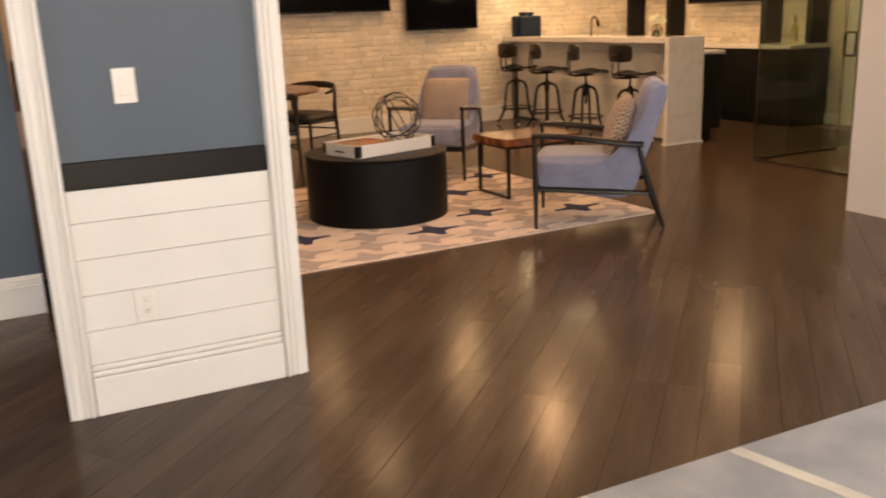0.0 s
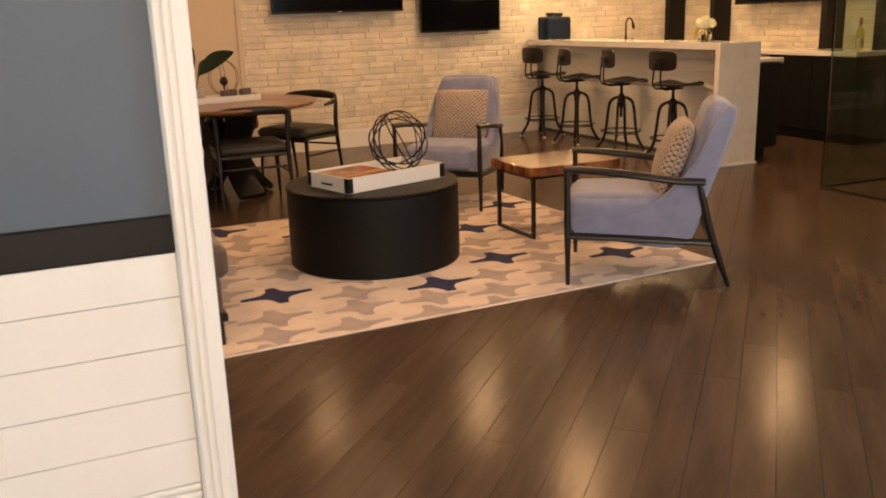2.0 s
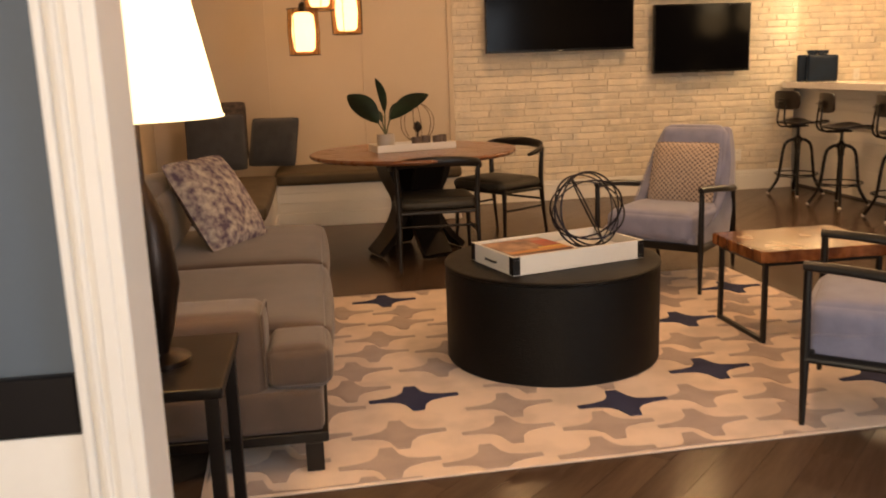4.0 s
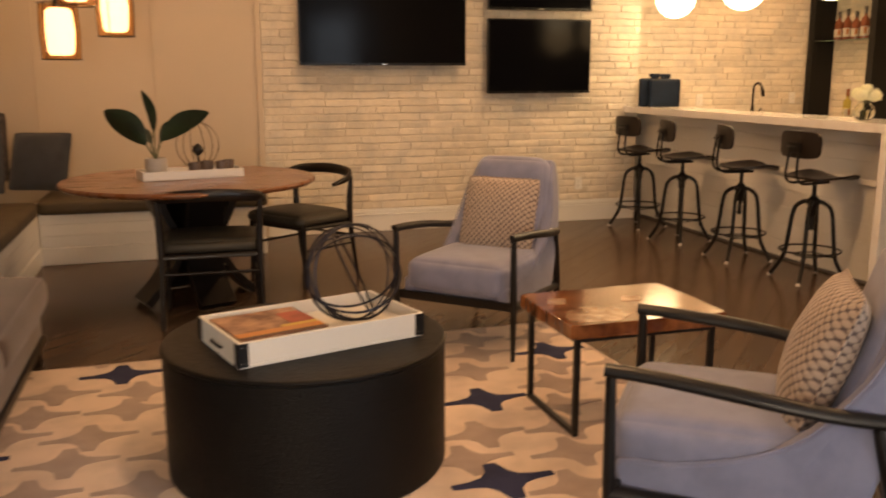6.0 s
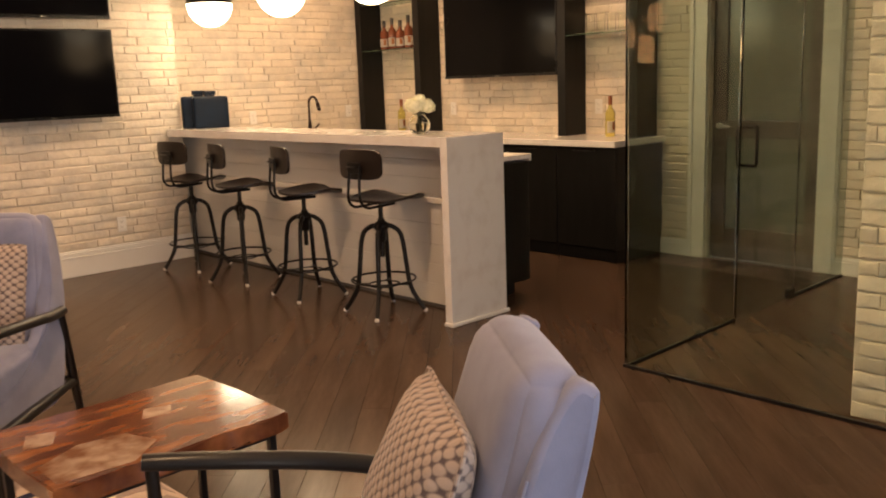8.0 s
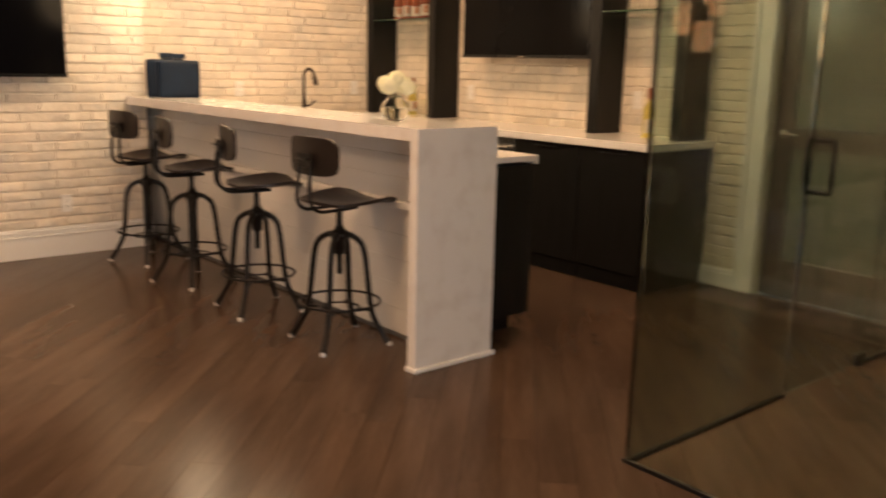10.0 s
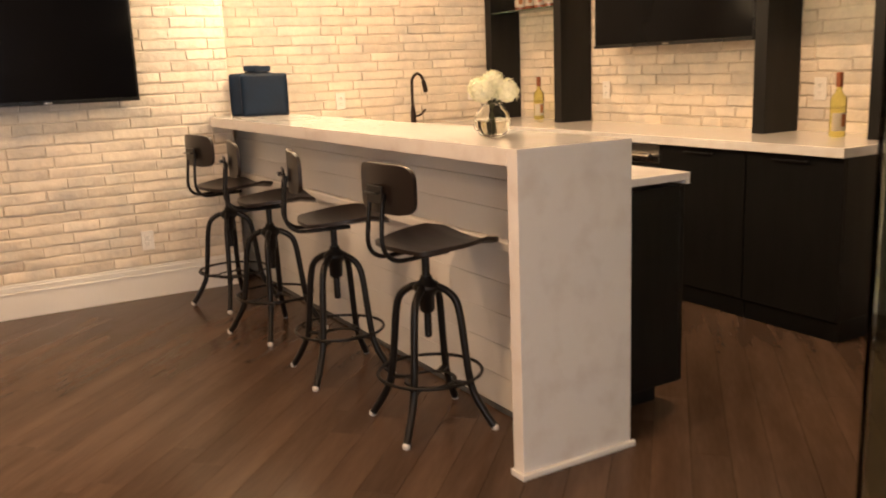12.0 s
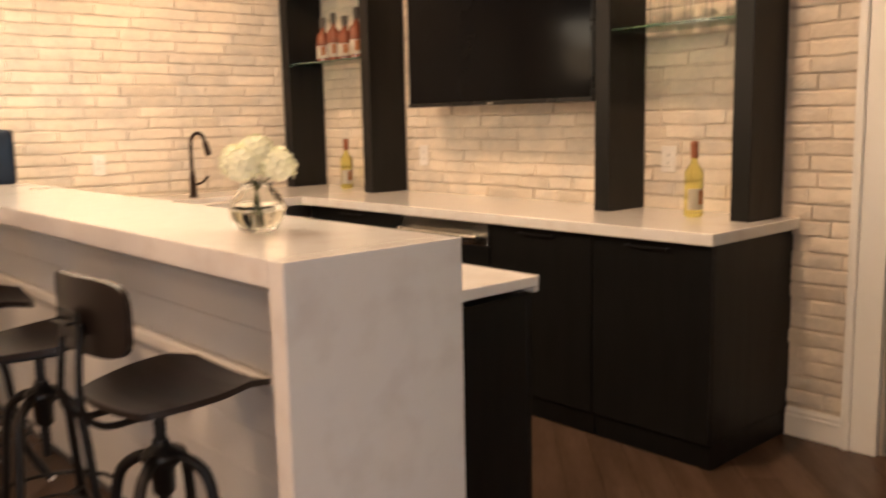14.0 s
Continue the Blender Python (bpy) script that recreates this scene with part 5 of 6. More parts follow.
for k, (cx_, cy_, cs) in enumerate(((0.02, -0.045, 1.0), (0.11, 0.02, 1.1), (0.185, -0.04, 1.0), (0.245, 0.03, 0.95))):
    cup = thing("cup", "small brown glazed cup in the white tray", "cup", group="brown cups")
    cup.matrix_world = dm @ pose(cx_, cy_, 0.0085)
    part("bowl", lathe(bmesh.new(), [(0.026 * cs, 0), (0.030 * cs, 0.004), (0.037 * cs, 0.05), (0.038 * cs, 0.085), (0.034 * cs, 0.085), (0.032 * cs, 0.05), (0.02 * cs, 0.012)], 24), M_CUP, cup)
wire = thing("wire_ornament", "rusty wire rings with a dark bird-like lump on the dining tray", "ornament")
wire.matrix_world = dm @ pose(0.07, 0.07, 0.0085 + 0.0)
for k, (ax, az_) in enumerate(((88, 0), (84, 60), (92, 120))):
    bm = bmesh.new()
    tube(bm, [(0.13 * math.cos(2 * math.pi * i / 36), 0.14 * math.sin(2 * math.pi * i / 36), 0) for i in range(36)], 0.003, 6, closed=True)
    bm.transform(Matrix.Translation((0, 0, 0.18)) @ Matrix.Rotation(radians(az_), 4, "Z") @ Matrix.Rotation(radians(ax), 4, "X"))
    part("ring", bm, M_TWIG, wire)
part("stand", lathe(bmesh.new(), [(0.04, 0), (0.04, 0.008), (0.006, 0.012), (0.006, 0.11), (0.035, 0.14), (0.03, 0.17), (0.008, 0.19)], 18), M_DKCHAIR, wire)

# bench along two walls
NX, NY = 0.362, WY1
bench_n = thing("banquette_bench", "built-in rear bench with white boarded base and olive brown pad", "bench", (1.46, 9.74, 0))
part("body", box(bmesh.new(), 0.002, 1.625, 0.016, WY1 - 9.742, 0, 0.37, 0.0), M_TRIM, bench_n)
for k, (z0, z1) in enumerate(((0.13, 0.215), (0.215, 0.30), (0.30, 0.37))):
    part("board", box(bmesh.new(), 0.002, 1.625, 0.0, 0.0155, z0 + 0.0011, z1 - 0.0011, 0.0006), M_SHIPLAP, bench_n)
part("kick_board", box(bmesh.new(), 0.002, 1.625, -0.008, 0.0155, 0, 0.128, 0.004), M_TRIM, bench_n)
part("seat_pad", cushion(bmesh.new(), 0.002, 1.63, -0.03, WY1 - 9.76, 0.372, 0.475, 0.03, 0.012, n=14), M_BENCH, bench_n)
bench_w = thing("banquette_bench", "built-in side bench with white boarded base and olive brown pad", "bench", (NX, 7.92, 0))
part("body", box(bmesh.new(), 0.14, 1.080, 0.0, WY1 - 7.924, 0, 0.37, 0.0), M_TRIM, bench_w)
for z0, z1 in ((0.13, 0.215), (0.215, 0.30), (0.30, 0.37)):
    part("board", box(bmesh.new(), 1.081, 1.096, 0.0, 9.735 - 7.92, z0 + 0.0011, z1 - 0.0011, 0.0006), M_SHIPLAP, bench_w)
    part("board", box(bmesh.new(), 0.14, 1.080, -0.0165, -0.001, z0 + 0.0011, z1 - 0.0011, 0.0006), M_SHIPLAP, bench_w)
part("kick_board", box(bmesh.new(), 1.081, 1.104, 0.0, 9.728 - 7.92, 0, 0.128, 0.004), M_TRIM, bench_w)
part("seat_pad", cushion(bmesh.new(), 0.15, 1.11, -0.02, 1.78, 0.372, 0.475, 0.03, 0.012, n=14), M_BENCH, bench_w)
pillow("slate blue pillow leaning in the bench corner", M_SLATE, pose(0.955, 10.05, 0.745, 70, 0, 6), 0.52, 0.52, 0.17, 21, "bench pillows")
pillow("dark patterned pillow behind a slate blue one", M_DARKCLOTH, pose(0.95, 10.25, 0.83, 76, 0, 4), 0.54, 0.54, 0.15, 22, "bench pillows")
pillow("slate blue pillow leaning on the cream wall", M_SLATE, pose(1.45, 10.15, 0.725, 68, 0, -20), 0.46, 0.46, 0.15, 23, "bench pillows")

# ---- hanging lamps ----
for k, (px_, py_, pz_, pw, ph) in enumerate(((1.79, 9.08, 1.46, 0.122, 0.35), (2.125, 9.09, 1.607, 0.116, 0.35), (1.92, 8.88, 1.778, 0.113, 0.34))):
    p_ = thing("pendant_lamp", "lit amber glass pendant with a dark-framed outer shade", "pendant light", (px_, py_, pz_), 10 + 20 * k, "dining pendants")
    part("inner_shade", lathe(bmesh.new(), [(pw * 0.50, 0.03), (pw * 0.66, 0.05), (pw * 0.74, ph * 0.5), (pw * 0.66, ph - 0.05), (pw * 0.45, ph - 0.03)], 24), M_PENDGLASS, p_, "glowing amber glass")
    out = part("outer_shade", lathe(bmesh.new(), [(pw * 0.96, 0.006), (pw * 1.02, ph * 0.5), (pw * 0.96, ph - 0.006), (pw * 0.94, ph - 0.006), (pw * 1.0, ph * 0.5), (pw * 0.94, 0.006), (pw * 0.96, 0.006)], 28, caps=False), M_MESHSHADE, p_, "translucent amber outer glass")
    out.visible_shadow = False
    bm = bmesh.new()
    for z_ in (0.003, ph - 0.003):
        tube(bm, [(pw * math.cos(2 * math.pi * i / 28), pw * math.sin(2 * math.pi * i / 28), z_) for i in range(28)], 0.0035, 6, closed=True)
    for k2 in range(4):
        a = radians(45 + 90 * k2)
        tube(bm, [(pw * math.cos(a), pw * math.sin(a), 0.003), (1.05 * pw * math.cos(a), 1.05 * pw * math.sin(a), ph / 2), (pw * math.cos(a), pw * math.sin(a), ph - 0.003)], 0.003, 5)
    part("frame", bm, M_BRONZE, p_)
    part("socket", lathe(bmesh.new(), [(0.02, ph - 0.05), (0.03, ph - 0.03), (0.03, ph + 0.03), (0.012, ph + 0.05)], 16), M_BRONZE, p_)
    part("cord", tube(bmesh.new(), [(0, 0, ph + 0.045), (0, 0, CEIL - pz_ - 0.02)], 0.003, 6), M_BLACKMETAL, p_)
    part("canopy", lathe(bmesh.new(), [(0.03, CEIL - pz_ - 0.03), (0.06, CEIL - pz_ - 0.022), (0.06, CEIL - pz_ - 0.001)], 24), M_BRONZE, p_)
    lamp("pendant_bulb", "POINT", (px_, py_, pz_ + 0.16), 6, WARM, 0.12)
for gx, gy in GLOBES:
    g_ = thing("globe_pendant", "globe pendant with lit opal lower half and dark cap", "pendant light", (gx, gy, 2.025), 0, "bar globe pendants")
    R = 0.172
    prof = [(R * math.cos(a), R * math.sin(a)) for a in np.linspace(-math.pi / 2 + 0.02, 0.0, 12)]
    part("globe", lathe(bmesh.new(), prof, 36), M_GLOBE, g_, "glowing opal glass half globe")
    prof = [(R * 1.02 * math.cos(a), R * 1.02 * math.sin(a)) for a in np.linspace(0.01, math.pi / 2 - 0.03, 12)]
    part("cap", lathe(bmesh.new(), prof, 36), M_BLACKMETAL, g_, "dark metal upper half")
    part("stem", tube(bmesh.new(), [(0, 0, R), (0, 0, CEIL - 2.025 - 0.02)], 0.007, 8), M_BLACKMETAL, g_)
    part("canopy", lathe(bmesh.new(), [(0.03, CEIL - 2.025 - 0.03), (0.065, CEIL - 2.025 - 0.02), (0.065, CEIL - 2.025 - 0.001)], 24), M_BLACKMETAL, g_)
# The added fill lamps get the same unseen ring and lens as the others.
for dx, dy, watts in DOWNLIGHTS_AND_FILL:
    d_ = thing("downlight", "small lit round ceiling downlight, some added as fill", "ceiling light", (dx, dy, CEIL), 0, "ceiling downlights")
    part("trim_ring", lathe(bmesh.new(), [(0.055, -0.001), (0.075, -0.001), (0.075, -0.006), (0.055, -0.008), (0.055, -0.001)], 28, caps=False), M_TRIM, d_)
    part("lens", lathe(bmesh.new(), [(0.054, -0.0015), (0.054, -0.003)], 24), M_DOWN, d_)

# ---- screens ----
def tv(at, rz, w, h, label, tilt=0, reach=0.142):
    """Its face looks along its own -y; origin at its lower middle."""
    t = thing("wall_television", label, "television", at, rz, "wall televisions")
    t.matrix_world = pose(*at, tilt, 0, rz) if not rz else pose(*at, 0, 0, rz) @ pose(0, 0, 0, tilt)
    part("body", box(bmesh.new(), -w / 2, w / 2, 0.003, 0.05, 0, h, 0.005), M_BEZEL, t)
    part("screen", box(bmesh.new(), -w / 2 + 0.014, w / 2 - 0.014, 0.0, 0.0025, 0.022, h - 0.014), M_SCREEN, t, "switched-off black screen")
    bm = bmesh.new()
    box(bm, -w / 2, w / 2, -0.004, 0.002, 0, 0.018, 0.002)
    part("lower_bezel", bm, M_BEZEL, t)
    part("logo_bar", box(bmesh.new(), -0.022, 0.022, -0.0052, -0.0042, 0.005, 0.012), M_CHROME, t)
    part("wall_bracket", box(bmesh.new(), -0.12, 0.12, 0.0505, reach, h * 0.35, h * 0.65, 0.004), M_BLACKMETAL, t)
    return t


tv((4.17, 10.30, 1.442), 0, 1.435, 0.83, "large black television on the brick wall")
tv((5.585, 10.31, 1.20), 0, 0.98, 0.645, "smaller black television below another on the brick wall")
tv((5.585, 10.31, 1.92), 0, 0.98, 0.58, "smaller black television above another on the brick wall")
tv((8.86, 8.96, 1.395), -90, 1.30, 0.76, "black television between the dark shelf units", reach=0.192)

# ---- things on the counters ----
faucet = thing("faucet", "oil-rubbed bronze gooseneck faucet with a side lever", "faucet", (7.995, 10.56, 0.907), 0)
part("base", lathe(bmesh.new(), [(0.028, 0), (0.028, 0.006), (0.020, 0.012), (0.019, 0.11), (0.015, 0.13), (0.014, 0.15)], 20), M_BRONZE, faucet)
part("spout", tube(bmesh.new(), smooth_path([(0, 0, 0.14), (0, 0, 0.30), (0.008, -0.004, 0.345), (0.038, -0.015, 0.372), (0.068, -0.025, 0.348), (0.076, -0.03, 0.31)], 6), 0.0105, 10), M_BRONZE, faucet)
part("spray_head", lathe(bmesh.new(), [(0.012, 0.0), (0.017, -0.01), (0.018, -0.07), (0.013, -0.085)], 16, pose(0.076, -0.03, 0.322, -6, -10, 0)), M_BRONZE, faucet)
part("lever", tube(bmesh.new(), smooth_path([(0.015, -0.01, 0.075), (0.05, -0.02, 0.085), (0.085, -0.03, 0.12)], 4), 0.008, 8), M_BRONZE, faucet)

vase = thing("flower_vase", "round clear glass vase with water and ivory hydrangeas", "vase", (6.717, 7.625, 1.0705))
part("bowl", lathe(bmesh.new(), [(0.035, 0.0), (0.058, 0.008), (0.080, 0.040), (0.084, 0.070), (0.072, 0.105), (0.050, 0.128), (0.044, 0.138), (0.050, 0.146), (0.047, 0.146), (0.041, 0.138), (0.047, 0.126), (0.069, 0.103), (0.081, 0.070), (0.077, 0.040), (0.054, 0.012), (0.01, 0.010)], 36), M_VASE, vase)
part("water", lathe(bmesh.new(), [(0.01, 0.0112), (0.053, 0.0132), (0.0755, 0.040), (0.0795, 0.068), (0.0770, 0.082), (0.01, 0.0825)], 32), M_WATER, vase)
vase.scale = (0.80, 0.80, 0.80)
rnd = random.Random(8)
heads = [(-0.060, -0.02, 0.200, 0.056), (0.05, -0.045, 0.195, 0.055), (0.01, 0.055, 0.205, 0.058), (0.068, 0.035, 0.20, 0.050), (0.0, -0.01, 0.235, 0.054), (-0.04, 0.045, 0.215, 0.045)]
for hx, hy, hz, hr in heads:
    stem = part("stem", tube(bmesh.new(), smooth_path([(-hx * 0.2, -hy * 0.4, 0.02), (0, 0, 0.12), (hx * 0.7, hy * 0.7, hz - 0.03)], 4), 0.003, 6), M_STEM, vase)
    bm = bmesh.new()
    for i in range(70):
        z_ = 1 - 2 * (i + 0.5) / 70
        if z_ < -0.55:
            continue
        a = i * 2.39996
        r_ = math.sqrt(1 - z_ * z_)
        nrm = Vector((r_ * math.cos(a), r_ * math.sin(a), z_))
        p = nrm * hr * rnd.uniform(0.88, 1.06)
        t1 = nrm.orthogonal().normalized()
        t1.rotate(Matrix.Rotation(rnd.uniform(0, 3), 3, nrm))
        t2 = nrm.cross(t1)
        c0 = bm.verts.new(p - nrm * 0.006)
        rim_ = [bm.verts.new(p + (t1 * math.cos(q * math.pi / 4) + t2 * math.sin(q * math.pi / 4)) * (0.0165 if q % 2 == 0 else 0.008) + nrm * (0.003 if q % 2 == 0 else -0.002)) for q in range(8)]
        for q in range(8):
            bm.faces.new((c0, rim_[q], rim_[(q + 1) % 8]))
    bmesh.ops.create_icosphere(bm, subdivisions=2, radius=hr * 0.86)
    bm.transform(Matrix.Translation((hx, hy, hz)))
    part("flower_head", bm, M_PETAL, vase)


def flask(at, rz, w, d, h, label):
    f = thing("ceramic_flask", label, "vase", at, rz, "deep blue flasks")
    part("body", cushion(bmesh.new(), -w / 2, w / 2, -d / 2, d / 2, 0, h, 0.012, 0.004, n=12), M_BLUECER, f)
    neck = part("neck", box(bmesh.new(), -0.036, 0.036, -0.028, 0.028, h - 0.004, h + 0.014, 0.004), M_BLUECER, f)
    bm = bmesh.new()
    for x0, x1, y0, y1 in ((-0.046, 0.046, -0.034, -0.026), (-0.046, 0.046, 0.026, 0.034), (-0.046, -0.038, -0.0255, 0.0255), (0.038, 0.046, -0.0255, 0.0255)):
        box(bm, x0, x1, y0, y1, h + 0.0145, h + 0.046, 0.002)
    box(bm, -0.0375, 0.0375, -0.0255, 0.0255, h + 0.0145, h + 0.022)
    part("rim", bm, M_BLUECER, neck)
    return f


flask((6.79, 10.22, 1.0705), -20, 0.275, 0.075, 0.25, "square deep blue ceramic flask at the front of a pair")
flask((6.765, 10.36, 1.0705), -20, 0.275, 0.075, 0.255, "square deep blue ceramic flask behind another")


def bottle(at, glass_m, label, h=0.31, r=0.038, rz=0, foil=M_FOIL, group="wine bottles"):
    b_ = thing("bottle", label, "bottle", at, rz, group)
    part("glass", lathe(bmesh.new(), [(r * 0.7, 0), (r * 0.96, 0.004), (r, 0.012), (r, h * 0.56), (r * 0.93, h * 0.62), (r * 0.45, h * 0.70), (r * 0.36, h * 0.74), (r * 0.34, h * 0.94), (r * 0.40, h * 0.95), (r * 0.40, h * 0.985), (r * 0.34, h)], 28), glass_m, b_)
    part("foil", lathe(bmesh.new(), [(r * 0.375, h * 0.78), (r * 0.40, h * 0.785), (r * 0.44, h * 0.95), (r * 0.44, h * 0.99), (r * 0.36, h * 1.004)], 20), foil, b_)
    def strip(z0, z1, mt, nm, rr_, a0=1.16, span=0.68):
        bm = bmesh.new()
        ang = [math.pi * (a0 + span * i / 14) for i in range(15)]
        lo = [bm.verts.new((rr_ * math.cos(a), rr_ * math.sin(a), z0)) for a in ang]
        hi = [bm.verts.new((rr_ * math.cos(a), rr_ * math.sin(a), z1)) for a in ang]
        for i in range(14):
            bm.faces.new((lo[i], lo[i + 1], hi[i + 1], hi[i]))
        ext = bmesh.ops.solidify(bm, geom=bm.faces[:], thickness=0.0004)
        return part(nm, bm, mt, b_)
    strip(h * 0.10, h * 0.38, M_LABEL, "label", r * 1.015)
    strip(h * 0.17, h * 0.36, M_LABELRED, "label_patch", r * 1.035, 1.54, 0.20)
    return b_


bottle((8.835, 7.765, 0.9075), M_BOTTLE, "pale green wine bottle with a copper foil on the back counter", rz=-35)
bottle((8.92, 10.31, 0.9075), M_BOTTLE, "pale green wine bottle in the corner shelf unit", rz=-30)
for k, (yy, hh, rr_) in enumerate(((10.06, 0.29, 0.040), (10.17, 0.31, 0.042), (10.29, 0.27, 0.045), (10.41, 0.30, 0.040), (10.53, 0.28, 0.042))):
    bottle((8.93, yy, 1.7005), M_AMBER, "amber liquor bottle on the corner glass shelf", hh, rr_, -60, M_SLOT, "liquor bottles")
for k in range(5):
    g_ = thing("drinking_glass", "clear tall drinking glass on the glass shelf", "glass", (8.93, 7.62 + 0.10 * k, 1.7005), 0, "shelf glasses")
    part("bowl", lathe(bmesh.new(), [(0.028, 0), (0.03, 0.003), (0.036, 0.15), (0.034, 0.15), (0.028, 0.012), (0.005, 0.01)], 20), M_VASE, g_)

outlet((6.06, WY1 - 0.001, 0.355), 0, "white outlet plate on the brick above the baseboard")
outlet((7.56, WY2 - 0.001, 1.108), 0, "white outlet plate on the brick above the bar")
outlet((8.67, WY2 - 0.001, 1.12), 0, "white outlet plate on the brick near the faucet")
outlet((WX1 - 0.001, 9.71, 1.12), -90, "white outlet plate on the brick behind the counter")
outlet((WX1 - 0.001, 8.03, 1.13), -90, "white outlet plate on the brick beside the wine bottle")
outlet((1.003, SY + 0.019, 1.153), 0, "white rocker light switch on the blue grey wall", style="switch")
outlet((0.983, SY + 0.002, 0.382), 0, "white outlet plate on the shiplap wainscot")

th = thing("thermostat", "white plastic thermostat high on the blue grey wall", "thermostat", (0.875, SY + 0.019, 1.492))
part("body", box(bmesh.new(), -0.065, 0.065, -0.026, 0, -0.045, 0.045, 0.006), M_PLATE, th)
part("display", box(bmesh.new(), -0.045, 0.045, -0.0275, -0.0262, -0.015, 0.035, 0.001), M_GREYSTRIP, th)
for bx in (-0.03, -0.010, 0.010, 0.03):
    part("button", lathe(bmesh.new(), [(0.0050, 0.0), (0.0050, 0.003), (0.0035, 0.004)], 12, pose(bx, -0.0255, -0.031, 90, 0, 0)), M_GREYSTRIP, th)

# ---- bricks ----
def brick_mesh(w, h, d, seed):
    """A brick with worn corners; x along the course, front face towards -y."""
    r_ = random.Random(seed)
    bm = bmesh.new()
    fr = 0.004
    def j(a):
        return r_.uniform(-a, a)
    low_edge = [(-w / 2 + w * i / 5, -h / 2) for i in range(6)]
    ring_ = low_edge + [(a, -b_) for a, b_ in reversed(low_edge)]
    ring_ = [(a + j(0.002), b_ + j(0.0026)) for a, b_ in ring_]
    outer = [bm.verts.new((a, 0.002, b_)) for a, b_ in ring_]
    mid_ = [bm.verts.new((a, -d + fr + j(0.0015), b_)) for a, b_ in ring_]
    face = [bm.verts.new((a - math.copysign(fr, a), -d + j(0.002), b_ - math.copysign(fr * 1.5, b_))) for a, b_ in ring_]
    k = len(ring_)
    for a, b_ in ((outer, mid_), (mid_, face)):
        for i in range(k):
            bm.faces.new((a[i], a[(i + 1) % k], b_[(i + 1) % k], b_[i]))
    for i in range(5):
        bm.faces.new((face[i], face[i + 1], face[k - 2 - i], face[k - 1 - i]))
    bmesh.ops.recalc_face_normals(bm, faces=bm.faces[:])
    me = bpy.data.meshes.new("brick")
    bm.to_mesh(me)
    bm.free()
    me.materials.append(M_BRICK)
    me.shade_smooth()
    me.set_sharp_from_angle(angle=radians(25))
    return me


PITCH_X, PITCH_Z, JOINT = 0.25, 0.064, 0.0055
VARIANTS = [brick_mesh(PITCH_X - 0.004, PITCH_Z - JOINT, 0.010, 100 + i) for i in range(9)]
HALF_VARIANTS = [brick_mesh(PITCH_X / 2 - 0.004, PITCH_Z - JOINT, 0.010, 200 + i) for i in range(4)]


def lay_bricks(parent, origin, angle, length, z0, z1, near, limit=300, skip=None, first=0):
    """Courses along a wall: origin at its start, angle of its run in degrees, front to the right of the run."""
    r_ = random.Random(int(abs(origin[0] * 97 + origin[1] * 31)) + 3)
    ca, sa = math.cos(radians(angle)), math.sin(radians(angle))
    inv = parent.matrix_world.inverted()
    found = []
    k = 0
    z = z0 + PITCH_Z / 2
    while z + PITCH_Z / 2 < z1 + 0.001:
        s_ = -r_.uniform(0.02, 0.22)
        while s_ < length - 0.01:
            run = r_.uniform(0.15, 0.36)
            a, b_ = max(s_, 0.0), min(s_ + run, length)
            if b_ - a > 0.03:
                c_ = (a + b_) / 2
                if not (skip and skip(c_, z)):
                    found.append((c_, z + r_.uniform(-0.0012, 0.0012), b_ - a, r_.uniform(-0.7, 0.7), r_.uniform(-0.002, 0.004), r_.uniform(-4.5, 4.5), r_.uniform(-1.0, 1.0)))
            s_ += run
        z += PITCH_Z
        k += 1
    found.sort(key=lambda f: (f[0] - near[0]) ** 2 + (f[1] - near[1]) ** 2)
    verts, faces = [], []
    for n_, (c_, z, w, tilt, out, lean, twist) in enumerate(found):
        base = Matrix(((ca, -sa, 0, origin[0] + ca * c_ + sa * out), (sa, ca, 0, origin[1] + sa * c_ - ca * out), (0, 0, 1, z), (0, 0, 0, 1))) @ pose(0, 0, 0, lean, tilt, twist)
        full = w > PITCH_X * 0.7
        me = r_.choice(VARIANTS if full else HALF_VARIANTS)
        scale = (w - 0.004) / ((PITCH_X if full else PITCH_X / 2) - 0.004)
        m = inv @ base @ Matrix.Diagonal((scale, 1, 1, 1))
        if n_ < limit:
            ob = new("brick", me)
            ob.parent = parent
            ob.matrix_local = m
        else:
            o = len(verts)
            verts += [tuple(m @ v.co) for v in me.vertices]
            faces += [tuple(o + i for i in p.vertices) for p in me.polygons]
    if verts:
        me = bpy.data.meshes.new("brick_field")
        me.from_pydata(verts, [], faces)
        me.materials.append(M_BRICKS)
        ob = new("brick_field", me)
        ob.parent = parent
        tagged(ob, "whitewashed bricks laid in running bond", kind="stuff")


lay_bricks(wall_north_brick, (3.158, WY1 + 0.012), 0, JOGX - 3.158, 0.20, CEIL, (2.6, 1.2), skip=None)
lay_bricks(wall_recess, (JOGX + 0.004, WY2 + 0.012), 0, WX1 - JOGX - 0.006, 0.86, CEIL, (1.2, 1.3))
lay_bricks(wall_east, (WX1 + 0.012, WY2 - 0.002), -90, WY2 - 7.205, 0.13, CEIL, (2.3, 1.15), skip=lambda s, z: z < 0.86 and s < 3.40)
lay_bricks(wall_east_b, (WX1 + 0.012, 6.095), -90, 1.9, 0.13, CEIL, (0.2, 1.0), 150)
lay_bricks(wall_lounge_brick, (0.488, 4.84), 90, 3.55, 0.22, CEIL, (2.6, 1.2), 250)
lay_bricks(wall_pier, (6.632, 5.028), -90, 0.82, 0.0, CEIL, (0.1, 1.0), 200)

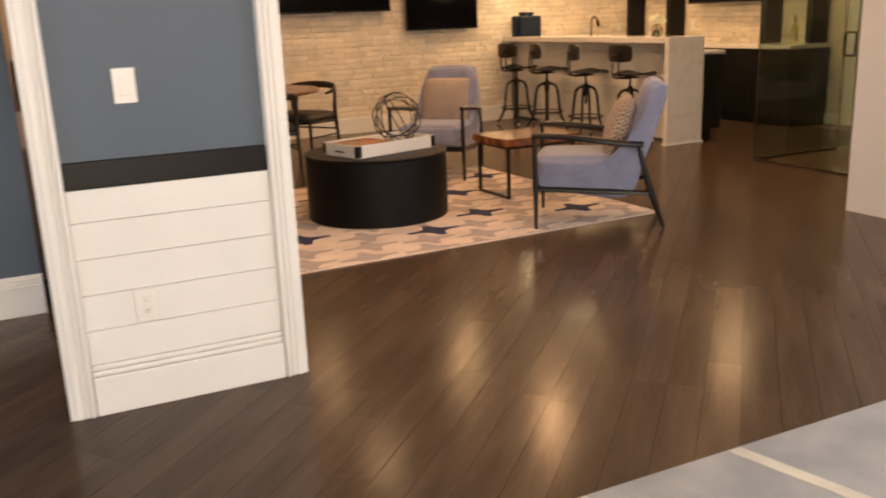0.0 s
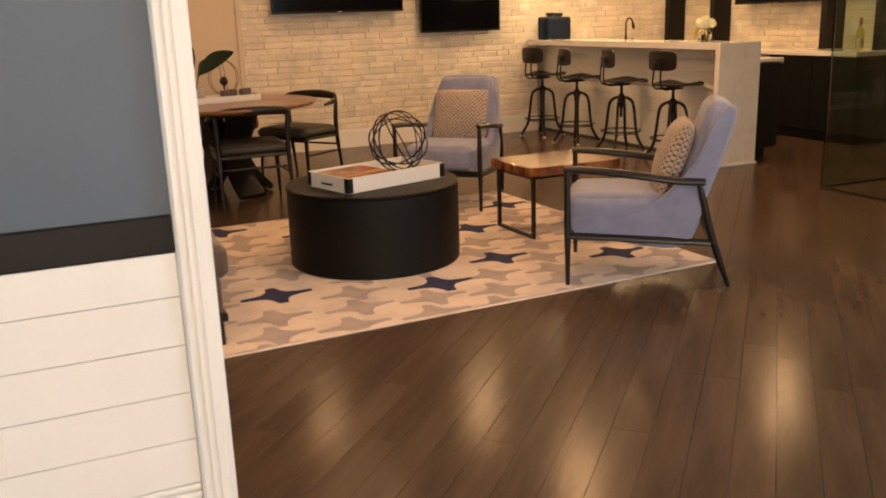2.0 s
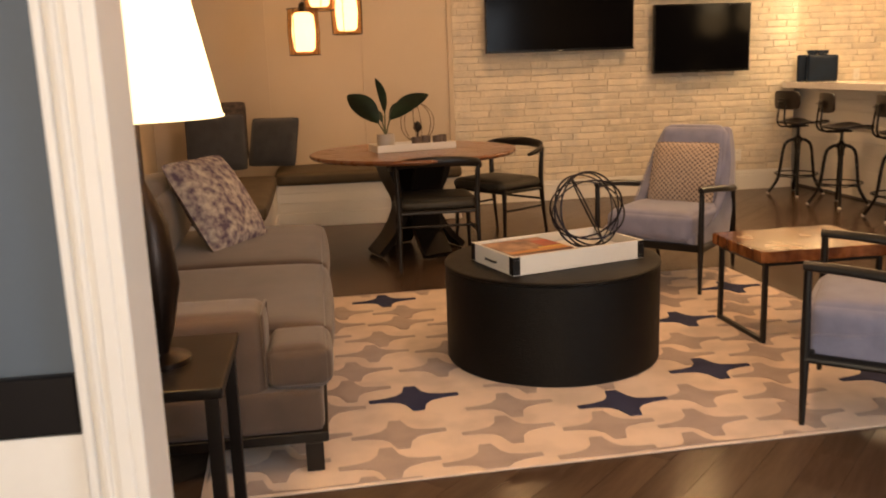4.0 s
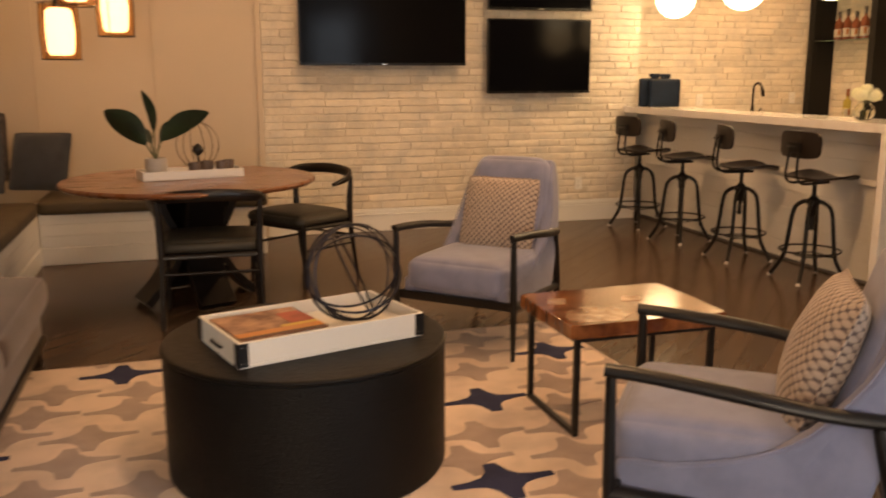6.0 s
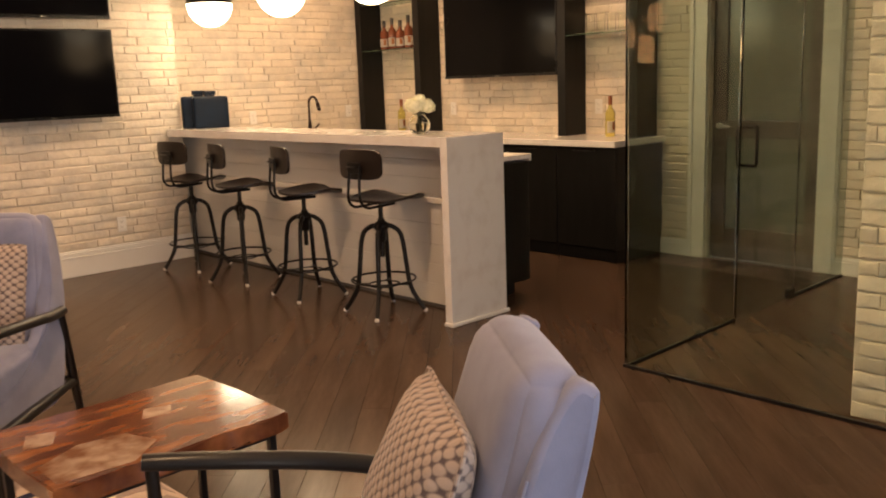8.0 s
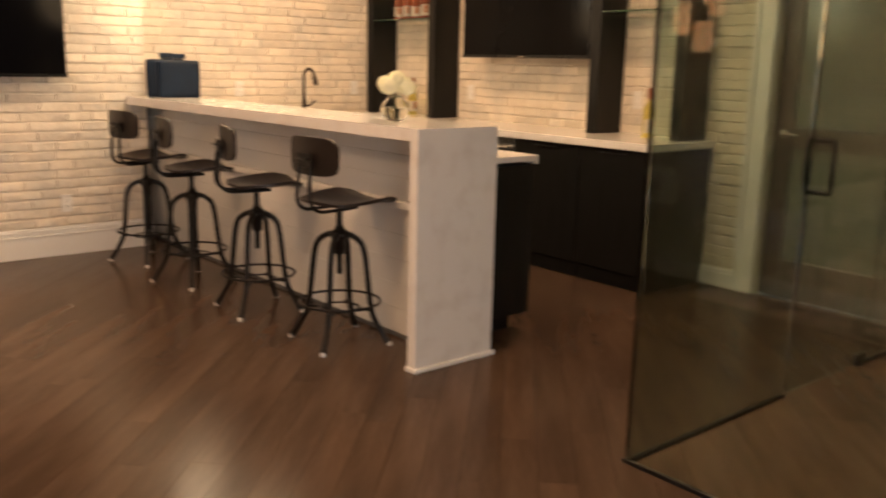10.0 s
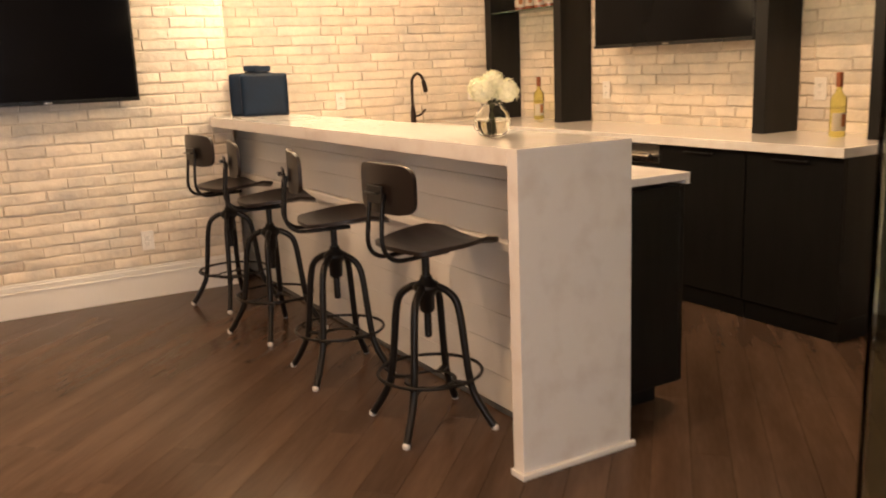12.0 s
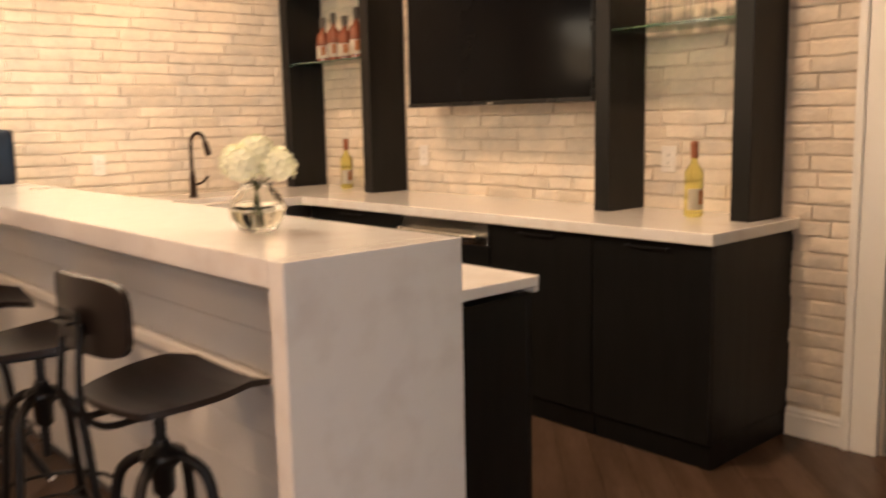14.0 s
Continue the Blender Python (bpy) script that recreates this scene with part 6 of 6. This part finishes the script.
# ---- floor planks ----
PW, PT = 0.130, 0.012
rnd = random.Random(4)
FX0, FX1, FY0, FY1 = WX0, WX1 + 0.02, WY0, WY2 + 0.01
R2 = math.sqrt(0.5)


def clip(poly, x0, x1, y0, y1):
    for axis, lim, sign in ((0, x0, 1), (0, x1, -1), (1, y0, 1), (1, y1, -1)):
        out = []
        for i, p in enumerate(poly):
            q = poly[(i + 1) % len(poly)]
            a, b_ = (p[axis] - lim) * sign, (q[axis] - lim) * sign
            if a >= 0:
                out.append(p)
            if a * b_ < 0:
                t = a / (a - b_)
                out.append((p[0] + (q[0] - p[0]) * t, p[1] + (q[1] - p[1]) * t))
        poly = out
        if len(poly) < 3:
            return []
    return poly


planks = []
v = -11.0
while v < 9.0:
    u = -6.0 + rnd.uniform(-1.2, 0)
    while u < 15:
        L = rnd.uniform(0.75, 1.75)
        cu, cv = u + L / 2, v + PW / 2
        cx_, cy_ = (cu + cv) * R2, (cu - cv) * R2
        corners = [(u + 0.0005, v + 0.0005), (u + 0.0005, v + PW - 0.0005), (u + L - 0.0005, v + PW - 0.0005), (u + L - 0.0005, v + 0.0005)]
        poly = clip([((a + b_) * R2, (a - b_) * R2) for a, b_ in corners], FX0, FX1, FY0, FY1)
        if poly:
            planks.append((cx_, cy_, poly))
        u += L
    v += PW
planks.sort(key=lambda p: (p[0] - 3.6) ** 2 * 0.6 + (p[1] - 4.2) ** 2 * 0.6 if p[0] > 0.6 else 99)
verts, faces = [], []
for i, (cx_, cy_, poly) in enumerate(planks):
    local = []
    for a, b_ in poly:
        du, dv = (a - cx_ + b_ - cy_) * R2, (a - cx_ - b_ + cy_) * R2
        local.append((dv, du))
    area = sum(local[k][0] * local[(k + 1) % len(local)][1] - local[(k + 1) % len(local)][0] * local[k][1] for k in range(len(local)))
    if area < 0:
        local = local[::-1]
    gx, gy = sum(p[0] for p in local) / len(local), sum(p[1] for p in local) / len(local)
    k = len(local)
    dz = rnd.uniform(-0.0004, 0.0)
    shr = []
    for a, b_ in local:
        shr.append((a - math.copysign(min(0.0007, abs(a - gx)), a - gx), b_ - math.copysign(min(0.0007, abs(b_ - gy)), b_ - gy)))
    vs = [(a, b_, -PT) for a, b_ in local] + [(a, b_, dz - 0.0007) for a, b_ in local] + [(a, b_, dz) for a, b_ in shr]
    fs = [tuple(range(2 * k, 3 * k))]
    for q in range(k):
        q2 = (q + 1) % k
        fs += [(q, q2, k + q2, k + q), (k + q, k + q2, 2 * k + q2, 2 * k + q)]
    if i < 300:
        me = bpy.data.meshes.new("plank")
        me.from_pydata(vs, [], fs)
        me.materials.append(M_PLANK)
        ob = new("plank", me)
        ob.parent = subfloor
        ob.matrix_local = pose(cx_, cy_, 0, 0, 0, -45)
    else:
        o = len(verts)
        verts += [((p[0] + p[1]) * R2 + cx_, (p[1] - p[0]) * R2 + cy_, p[2]) for p in vs]
        faces += [tuple(o + q for q in f) for f in fs]
me = bpy.data.meshes.new("plank_field")
rot = [((x - y_) * R2, (x + y_) * R2, z) for x, y_, z in verts]
me.from_pydata(rot, [], faces)
me.materials.append(M_PLANKS)
ob = new("plank_field", me)
ob.parent = subfloor
ob.matrix_local = pose(0, 0, 0, 0, 0, -45)
tagged(ob, "dark stained oak planks", kind="stuff")
